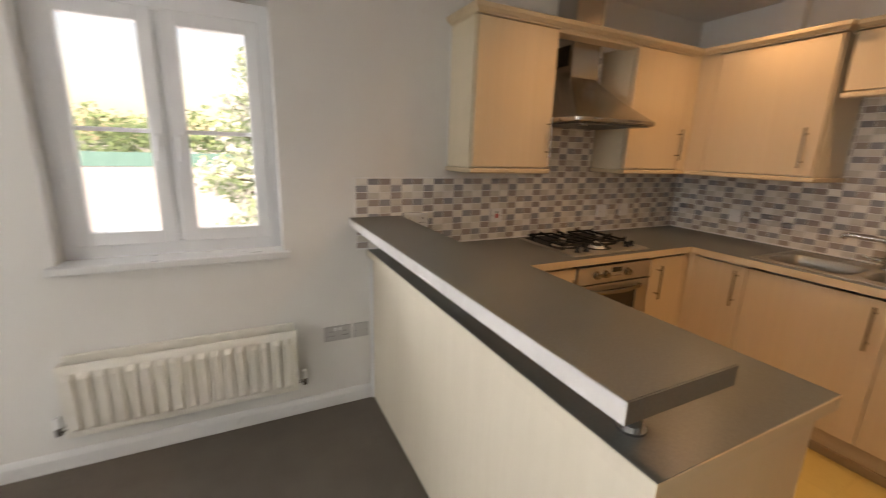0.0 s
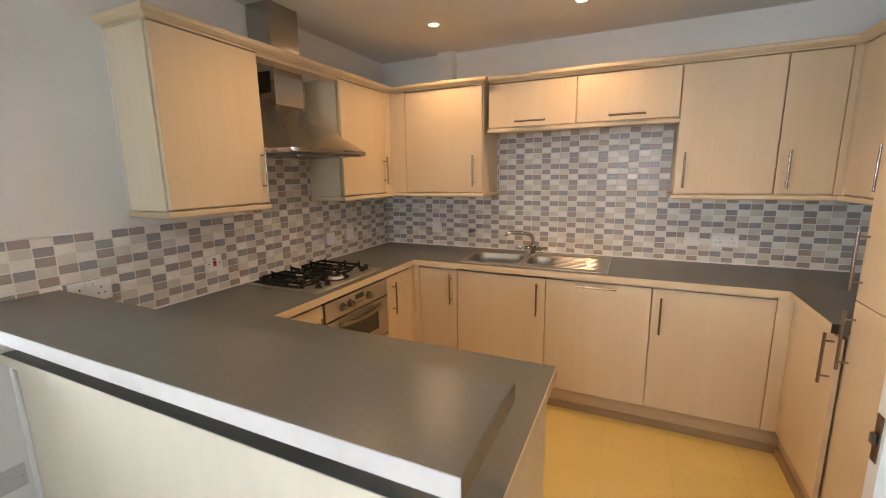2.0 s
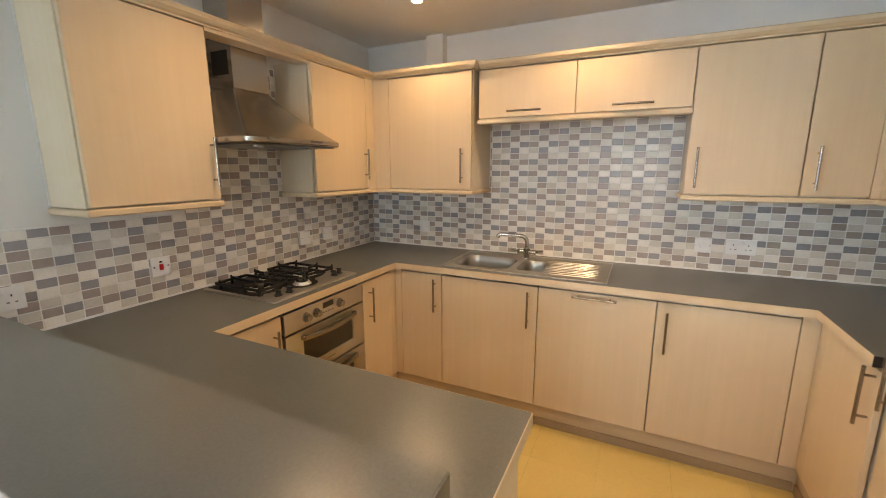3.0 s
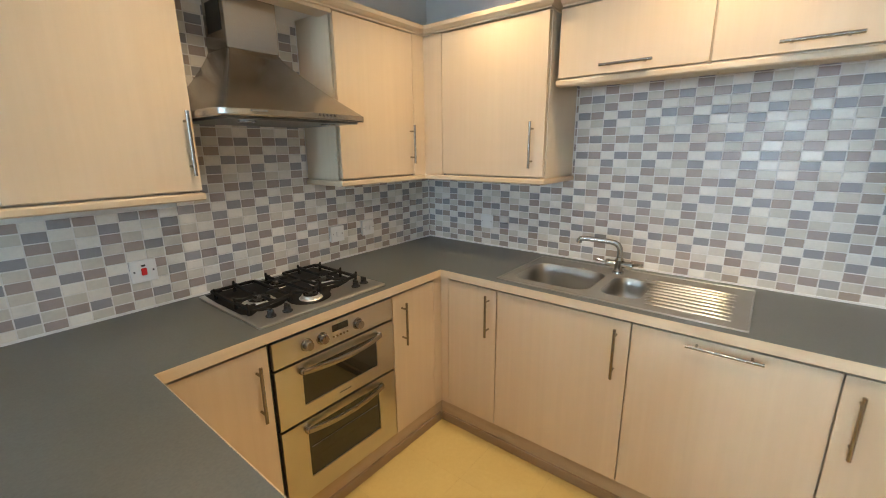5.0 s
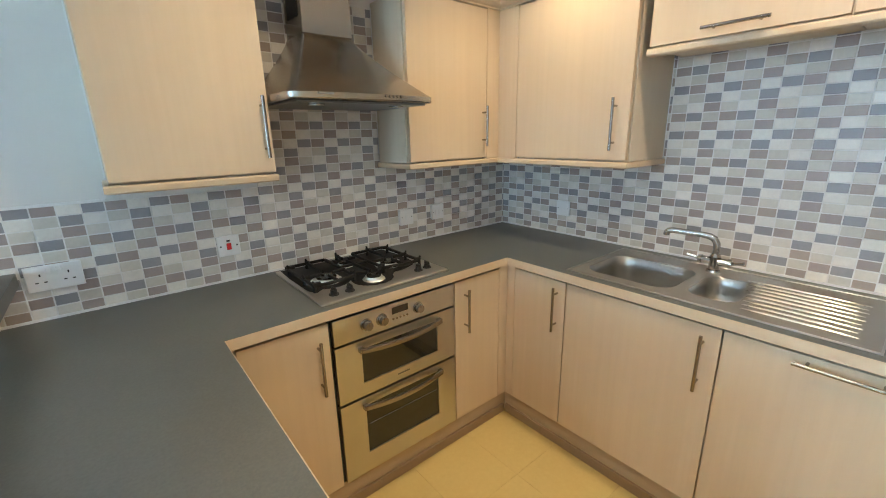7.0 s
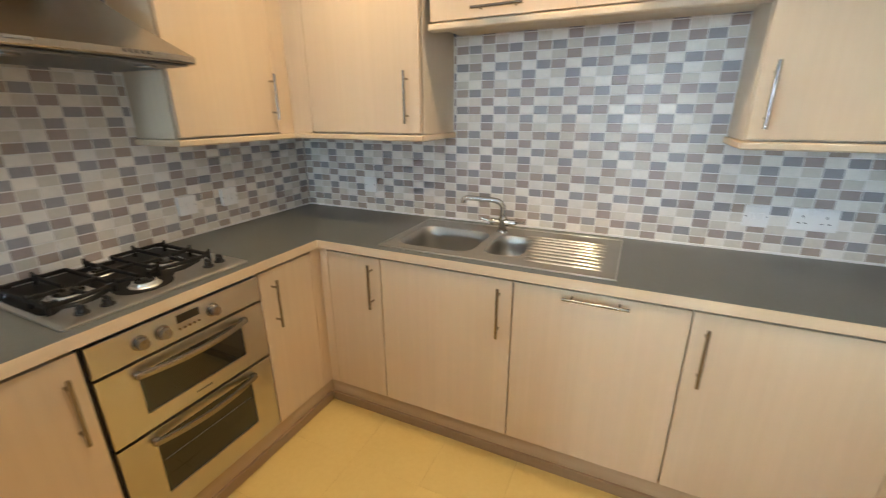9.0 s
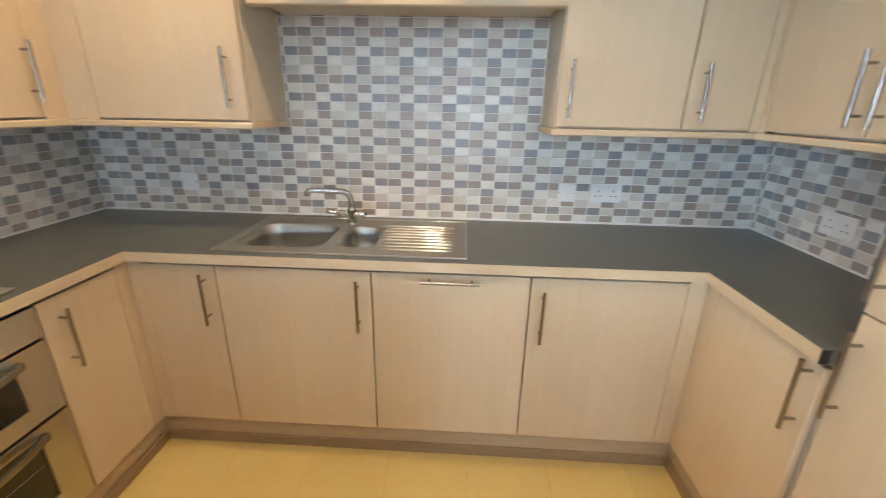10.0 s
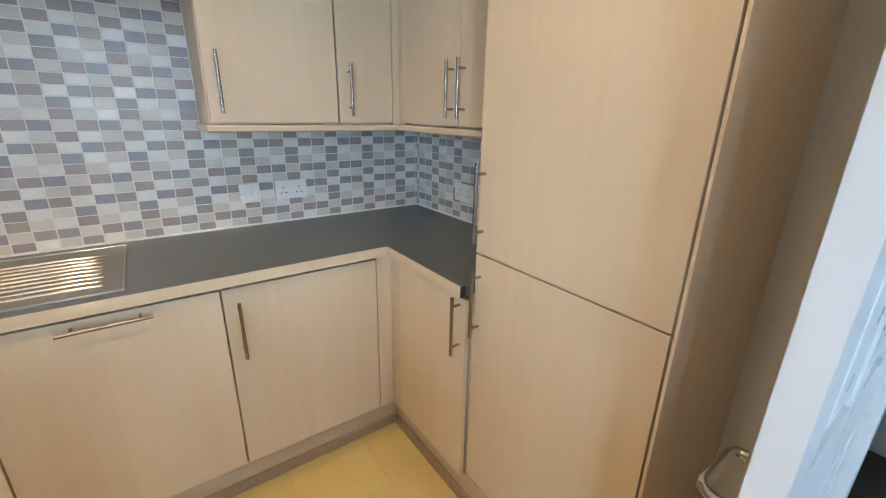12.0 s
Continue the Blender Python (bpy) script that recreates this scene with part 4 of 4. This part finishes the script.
# ---- switches and sockets ----
def plate(m, kind, label, category, finish=None, box_depth=0.0):
    """Local x along the wall, z up, the face towards -y, the back at y = 0, on a back box where it stands off the wall."""
    th = thing(category.replace(" ", "_"), m @ pose(0, -box_depth, 0), label, category)
    w = 0.146 if kind == "double" else 0.086
    if box_depth:
        part("back_box", box(-w / 2 + 0.001, w / 2 - 0.001, -0.0002, box_depth, -0.042, 0.042, bev=0.002), PLASTIC, th)
    part("plate", box(-w / 2, w / 2, -0.009, -0.0003, -0.043, 0.043, bev=0.003, seg=2), finish or PLASTIC, th)

    def hole(x, z, a, b):
        part("pin_hole", box(x - a / 2, x + a / 2, -0.0096, -0.0088, z - b / 2, z + b / 2), DARK_PLASTIC, th)
    if kind == "double":
        for s in (-1, 1):
            c = s * 0.036
            hole(c, 0.012, 0.004, 0.009)
            hole(c - 0.011, -0.013, 0.008, 0.004)
            hole(c + 0.011, -0.013, 0.008, 0.004)
            part("rocker", box(s * 0.013 - 0.006, s * 0.013 + 0.006, -0.013, -0.0088, 0.018, 0.036, bev=0.002), PLASTIC, th)
    elif kind == "cooker":
        part("rocker", box(-0.009, 0.009, -0.014, -0.0088, -0.016, 0.012, bev=0.002), RED, th, "red rocker switch")
        part("neon", box(-0.007, 0.007, -0.0098, -0.0088, 0.018, 0.025), DARK_PLASTIC, th)
        hole(-0.031, 0, 0.006, 0.006)
        hole(0.031, 0, 0.006, 0.006)
    elif kind == "switch":
        part("rocker", box(-0.010, 0.010, -0.013, -0.0088, -0.014, 0.014, bev=0.002), PLASTIC, th)
        hole(-0.031, 0, 0.004, 0.004)
        hole(0.031, 0, 0.004, 0.004)
    elif kind == "spur":
        part("fuse_carrier", box(0.004, 0.026, -0.0125, -0.0088, -0.015, 0.015, bev=0.002), PLASTIC, th)
        part("rocker", box(-0.024, -0.006, -0.0125, -0.0088, -0.014, 0.014, bev=0.002), PLASTIC, th)
        hole(-0.035, 0, 0.004, 0.004)
        hole(0.035, 0, 0.004, 0.004)
    else:
        hole(-0.031, 0, 0.004, 0.004)
        hole(0.031, 0, 0.004, 0.004)
    return th


TF = 0.0095                                 # tile face from the wall
plate(pose(0.754, YN - TF, 1.058), "double", "white double power socket on the tiled splashback", "double socket")
plate(pose(1.294, YN - TF, 1.064), "cooker", "white cooker switch with a red rocker", "cooker switch")
plate(pose(2.190, YN - TF, 1.060), "switch", "white single switch on the tiles above the hob", "wall switch", box_depth=0.011)
plate(pose(2.410, YN - TF, 1.062), "spur", "white fused spur switch on the corner tiles", "fused spur", box_depth=0.011)
plate(pose(XE - TF, 1.615, 1.064, 0, 0, -90), "blank", "white single plate on the tiled corner", "blank plate")
plate(pose(XE - TF, -0.229, 1.060, 0, 0, -90), "spur", "white fused spur switch beside a double socket", "fused spur")
plate(pose(XE - TF, -0.411, 1.062, 0, 0, -90), "double", "white double power socket above the worktop", "double socket")
plate(pose(2.545, YS + TF, 1.050, 0, 0, 180), "double", "white double power socket beside the tall unit", "double socket")
plate(pose(0.297, YN, 0.443), "double", "grey double power socket low on the living-room wall", "double socket", GREY_PLATE)
plate(pose(0.430, YN, 0.443), "blank", "grey aerial plate beside a power socket", "aerial plate", GREY_PLATE)


# ---- radiator ----
def radiator():
    th = thing("radiator", pose(-0.400, YN - 0.062, 0.198), "cream double-panel convector radiator under the window", "radiator")
    W, H = 0.94, 0.335
    n = 17
    bm = bmesh.new()
    pts = [(-W / 2, 0.0)]
    pitch = (W - 0.03) / n
    for k in range(n):
        x = -W / 2 + 0.015 + k * pitch
        pts += [(x + pitch * 0.10, 0.0), (x + pitch * 0.18, -0.018), (x + pitch * 0.66, -0.018), (x + pitch * 0.80, 0.0)]
    pts.append((W / 2, 0.0))

    def row(z, k, y0):
        return [bm.verts.new((x, y0 + y * k, z)) for x, y in pts]
    rows = [row(0.0, 0, -0.030), row(0.012, 0, -0.036), row(0.030, 0, -0.036), row(0.050, 1, -0.036), row(H - 0.055, 1, -0.036), row(H - 0.035, 0, -0.036), row(H - 0.012, 0, -0.036), row(H, 0, -0.028)]
    for a, b in zip(rows, rows[1:]):
        for i in range(len(a) - 1):
            bm.faces.new((a[i], a[i + 1], b[i + 1], b[i]))
    bmesh.ops.recalc_face_normals(bm, faces=bm.faces[:])
    ext = bmesh.ops.extrude_face_region(bm, geom=bm.faces[:])
    for vert in [g for g in ext["geom"] if isinstance(g, bmesh.types.BMVert)]:
        vert.co.y = -0.020
    bmesh.ops.recalc_face_normals(bm, faces=bm.faces[:])
    part("front_panel", bm, RADIATOR, th, smooth=True)
    part("back_panel", box(-W / 2 + 0.005, W / 2 - 0.005, 0.028, 0.042, 0.0, H + 0.022, bev=0.004), RADIATOR, th)
    gr = bmesh.new()
    for k in range(46):
        x = -W / 2 + 0.02 + k * (W - 0.04) / 45
        add_box(gr, x - 0.001, x + 0.001, -0.018, 0.026, 0.02, H - 0.02)
    part("fins", gr, RADIATOR, th)
    for s in (-1, 1):
        part("side_cap", box(s * W / 2 - 0.003, s * W / 2 + 0.003, -0.024, 0.03, 0.02, H - 0.004, bev=0.002), RADIATOR, th)
        vb = cyl((s * (W / 2 + 0.004), 0.0, 0.030), (s * (W / 2 + 0.035), 0.0, 0.030), 0.009, sides=14)
        add_cyl(vb, (s * (W / 2 + 0.035), 0.0615, 0.012), (s * (W / 2 + 0.035), 0, 0.012), 0.0075, sides=14)
        add_cyl(vb, (s * (W / 2 + 0.035), 0, 0.010), (s * (W / 2 + 0.035), 0, 0.048), 0.013, sides=16)
        v_ = part("valve", vb, CHROME, th, "chrome radiator valve and pipe", smooth=True)
        part("valve_cap", cyl((s * (W / 2 + 0.035), 0, 0.048), (s * (W / 2 + 0.035), 0, 0.092), 0.016, 0.013, sides=18), PLASTIC, v_, "white plastic valve cap", smooth=True)
    return th


radiator()


# ---- ceiling downlights ----
def downlight():
    th = thing("downlight", pose(2.375, 1.320, ZC), "recessed ceiling downlight with a white ring, switched on", "downlight", "ceiling downlights")
    bm = bmesh.new()
    n = 32
    prof = [(0.042, -0.0003), (0.042, -0.004), (0.038, -0.006), (0.029, -0.004), (0.027, -0.0005)]
    rows = [[bm.verts.new((r * math.cos(2 * math.pi * k / n), r * math.sin(2 * math.pi * k / n), z)) for k in range(n)] for r, z in prof]
    for a, b in zip(rows, rows[1:]):
        for i in range(n):
            bm.faces.new((a[i], a[(i + 1) % n], b[(i + 1) % n], b[i]))
    bmesh.ops.recalc_face_normals(bm, faces=bm.faces[:])
    part("ring", bm, GLOSS_WHITE, th, smooth=True)
    part("lens", cyl((0, 0, -0.0022), (0, 0, -0.0006), 0.027, sides=28), LAMP, th, "glowing warm lamp")
    return th


# the last three downlights are unseen, added to fill in warm light
SPOTS = ((2.375, 1.320), (2.400, 0.450), (1.40, 1.302), (1.40, 0.440), (1.45, -0.360))
first = downlight()
for k, (x, y) in enumerate(SPOTS):
    if k:
        copy_thing(first, pose(x, y, ZC))
    sp = new("downlight_lamp", bpy.data.lights.new("downlight_lamp", "SPOT"))
    sp.data.energy, sp.data.color = SPOT_WATTS, (1.0, 0.715, 0.41)
    sp.data.spot_size, sp.data.spot_blend, sp.data.shadow_soft_size = radians(138), 0.8, 0.03
    sp.matrix_world = look((x, y, ZC - 0.012), (x, y, 0))

# ---- outdoors ----
setting("ground", box(-300, 300, YN + 0.3, 400, -0.5, -0.25), PAVING, "pale sunlit concrete paving outside", "ground")


def leaf_cloud(bm, centre, radii, count, size, rng):
    c = Vector(centre)
    for _ in range(count):
        d = Vector((rng.gauss(0, 1), rng.gauss(0, 1), rng.gauss(0, 1))).normalized() * rng.random() ** 0.4
        p = c + Vector((d.x * radii[0], d.y * radii[1], d.z * radii[2]))
        a = Vector((rng.uniform(-1, 1), rng.uniform(-1, 1), rng.uniform(-0.6, 0.6))).normalized()
        b = a.orthogonal().normalized()
        s = size * rng.uniform(0.6, 1.3)
        bm.faces.new([bm.verts.new(p + a * s), bm.verts.new(p + b * s * 0.5), bm.verts.new(p - a * s), bm.verts.new(p - b * s * 0.5)])


def tree(m, height, spread, leaves, size, label, seed):
    rng = random.Random(seed)
    th = thing("tree", m, label, "tree")
    tr, cr = bmesh.new(), bmesh.new()
    add_tube(tr, [(0, 0, -0.02), (0.03, 0.02, height * 0.3), (-0.04, 0.03, height * 0.6), (0.02, 0, height * 0.92)], [0.09, 0.07, 0.045, 0.012], 10)
    for k in range(26):
        z = height * rng.uniform(0.06, 0.9)
        a = rng.uniform(0, 6.28)
        r = spread * (1.05 - 0.75 * z / height) * rng.uniform(0.55, 1.0)
        tip = Vector((r * math.cos(a), r * math.sin(a), z + height * 0.10))
        add_tube(tr, [(0, 0, z), tip * 0.5 + Vector((0, 0, z * 0.5 + 0.02)), tip], [0.028, 0.016, 0.006], 6)
        for q in (0.55, 0.8, 1.0):
            p = Vector((0, 0, z)).lerp(tip, q)
            leaf_cloud(cr, p, (0.30, 0.30, 0.24), leaves // 78, size, rng)
    part("trunk", tr, BARK, th)
    part("crown", cr, LEAF, th, "light green leaves with pale blossom")
    return th


tree(pose(0.42, 6.3, -0.25), 2.9, 1.25, 9000, 0.052, "young tree with light green leaves and pale blossom", 4)
rng = random.Random(9)
wb = bmesh.new()
for k in range(70):
    x = -34 + k * 1.0 + rng.uniform(-0.4, 0.4)
    leaf_cloud(wb, (x, 40 + rng.uniform(-2, 3), 1.3 + rng.uniform(-0.3, 0.3)), (2.4, 1.8, 1.9 + rng.uniform(0, 1.2)), 220, 0.28, rng)
single("woodland", wb, HEDGE, "distant band of green trees and hedges", "trees", kind="stuff")
fence = thing("fence", pose(0, 33, -0.25), "low teal painted boundary fence in the distance", "fence")
for k in range(24):
    part("board", box(-24 + k * 1.2, -24 + k * 1.2 + 1.16, 0, 0.05, 0.05, 0.95, bev=0.01), TEAL, fence)
    part("post", box(-24 + k * 1.2 - 0.06, -24 + k * 1.2 + 0.02, 0.051, 0.13, 0, 1.05, bev=0.01), TEAL, fence)
gp = thing("gate_pier", pose(-7.6, 21, -0.25), "white rendered gate pier with a flat cap", "pier")
part("pier", box(-0.25, 0.25, -0.25, 0.25, 0, 1.75, bev=0.02), RENDERED, gp)
part("cap", box(-0.32, 0.32, -0.32, 0.32, 1.75, 1.85, bev=0.02), RENDERED, gp, "flat coping stone")

# ---- floor tiles ----
TS = 0.333
tile_me = mesh_of("floor_tile", box(-TS / 2 + 0.0003, TS / 2 - 0.0003, -TS / 2 + 0.0003, TS / 2 - 0.0003, -0.0055, 0.0, bev=0.0004), VINYL)
for i in range(8):
    for j in range(10):
        x, y = 0.64 + i * TS, YS + 0.166 + j * TS
        if x > XE or y > YN + 0.1 or (x < 0.65 and y > 0.35):
            continue
        o = new("floor_tile", tile_me)
        o.location = (x, y, 0)
        o.parent = kitchen_floor

# ---- splashback tiles ----
TW, THT, GAP = 0.0643, 0.0383, 0.0042


def tile_mesh():
    a, b, d = (TW - GAP) / 2, (THT - GAP) / 2, 0.0013
    bm = bmesh.new()
    corners = ((-1, -1), (1, -1), (1, 1), (-1, 1))
    low, mid, top = ([bm.verts.new((sx * (a - e), y, sz * (b - e))) for sx, sz in corners] for e, y in ((0, -0.0046), (0, -0.0056), (d, -0.0063)))
    for i in range(4):
        j = (i + 1) % 4
        bm.faces.new((low[i], low[j], mid[j], mid[i]))
        bm.faces.new((mid[i], mid[j], top[j], top[i]))
    bm.faces.new(top)
    bmesh.ops.recalc_face_normals(bm, faces=bm.faces[:])
    bm.verts.index_update()
    return bm


TEMPLATE = tile_mesh()
TV = [tuple(vert.co) for vert in TEMPLATE.verts]
TFACES = [[vert.index for vert in f.verts] for f in TEMPLATE.faces]
TEMPLATE.free()
TILE_MESHES = [mesh_of("mosaic_tile", tile_mesh(), m) for m in TILES]
# one mosaic sheet, three columns by five rows from the top: white, pale, blue-grey or mauve
SHEET = ("BWGMW", "MGWBG", "WBMGM")
BATCH = {"W": (0,), "G": (1, 2, 2), "B": (4,), "M": (3, 3, 5)}


def splashback(wall, m, areas, near, start, seed, limit=300):
    """Tiles over the areas (u0, u1, z0, z1) of a wall, in one grid whose first sheet begins at start; the tiles inside near are single parts, the rest one mesh."""
    rng = random.Random(seed)
    verts, faces, slots, count = [], [], [], 0
    for u0, u1, z0, z1 in areas:
        g = part("grout_bed", box(u0, u1, -0.0052, -0.0004, z0, z1), GROUT, wall, "pale grout")
        g.matrix_basis = m
    left, right = areas[0][0], areas[-1][1]
    for i in range(math.floor((left - start) / TW) - 1, math.ceil((right - start) / TW) + 1):
        a, b = max(left, start + i * TW), min(right, start + (i + 1) * TW)
        if b - a < 0.010:
            continue
        top = max(z1 for u0, u1, z0, z1 in areas if u0 < b - 0.006 and u1 > a + 0.006)
        for j in range(0, 34):
            c, d = WT + 0.003 + j * THT, min(top, WT + 0.003 + (j + 1) * THT)
            if d - c < 0.010:
                continue
            k = rng.choice(BATCH[SHEET[i % 3][(9 - j) % 5]])
            tx, tz = rng.gauss(0, 0.5), rng.gauss(0, 0.5)
            cu, cz = (a + b) / 2, (c + d) / 2
            whole = b - a > TW - 1e-6 and d - c > THT - 1e-6
            if whole and count < limit and near[0] < cu < near[1] and near[2] < cz < near[3]:
                o = new("mosaic_tile", TILE_MESHES[k])
                o.parent = wall
                o.matrix_basis = m @ pose(cu, 0, cz, tx, 0, tz)
                count += 1
            else:
                sx, sz = (b - a - GAP) / (TW - GAP), (d - c - GAP) / (THT - GAP)
                n = len(verts)
                verts += [(cu + x * sx, y + radians(tz) * x - radians(tx) * z, cz + z * sz) for x, y, z in TV]
                faces += [[n + q for q in f] for f in TFACES]
                slots += [k] * len(TFACES)
    me = bpy.data.meshes.new("mosaic_tiles")
    me.from_pydata(verts, [], faces)
    for t in TILES:
        me.materials.append(t)
    me.polygons.foreach_set("material_index", slots)
    rest = new("mosaic_tiles", me)
    rest.parent = wall
    rest.matrix_basis = m
    tagged(rest, "rest of the glazed mosaic tiles", "", "", "stuff")


splashback(wall_north, pose(0, YN, 0), [(0.413, 1.445, 0.905, 1.293), (1.4452, 2.0515, 0.905, 2.07), (2.0517, XE - 0.001, 0.905, 1.40)], (1.30, 2.35, 0.9, 1.40), 0.4774, 1)
splashback(wall_east, pose(XE, 0, 0, 0, 0, -90), [(-YN + 0.001, -1.0942, 0.905, 1.40), (-1.094, 0.0778, 0.905, 1.83), (0.078, -YS - 0.001, 0.905, 1.40)], (-1.05, 0.0, 0.9, 1.68), -0.1148, 2)
splashback(wall_south, pose(0, YS, 0, 0, 0, 180), [(-XE + 0.011, -1.915, 0.905, 1.40)], (-XE, -1.9, 0.9, 1.40), -2.9717, 3)
# sealant line and tile trim
single("sealant", add_box(add_box(box(0.413, XE - 0.009, YN - 0.0125, YN - 0.0075, WT + 0.0003, WT + 0.009), XE - 0.0125, XE - 0.0075, YS + 0.0128, YN - 0.0128, WT + 0.0003, WT + 0.009),
       1.914, XE - 0.0128, YS + 0.0075, YS + 0.0125, WT + 0.0003, WT + 0.009), SEALANT, "white sealant line between worktop and tiles", "sealant")
single("tile_trim", add_box(box(0.404, 0.4125, YN - 0.011, YN - 0.0003, 1.089, 1.30), 0.4125, 0.933, YN - 0.011, YN - 0.0003, 1.2935, 1.301), SEALANT, "white plastic trim along the tile edge", "trim")
for nm, b in (("sealant", (0.9435, 0.9475, YN - 0.006, YN - 0.0005, 1.372, 2.089)), ("sealant", (2.048, 2.0515, YN - 0.010, YN - 0.007, 1.405, 2.07)), ("sealant", (XE - 0.010, XE - 0.007, 1.0905, 1.094, 1.345, 1.80)), ("sealant", (XE - 0.010, XE - 0.007, -0.078, -0.0745, 1.345, 1.80))):
    single(nm, box(*b), SEALANT, "white sealant line beside a wall cabinet", "sealant")
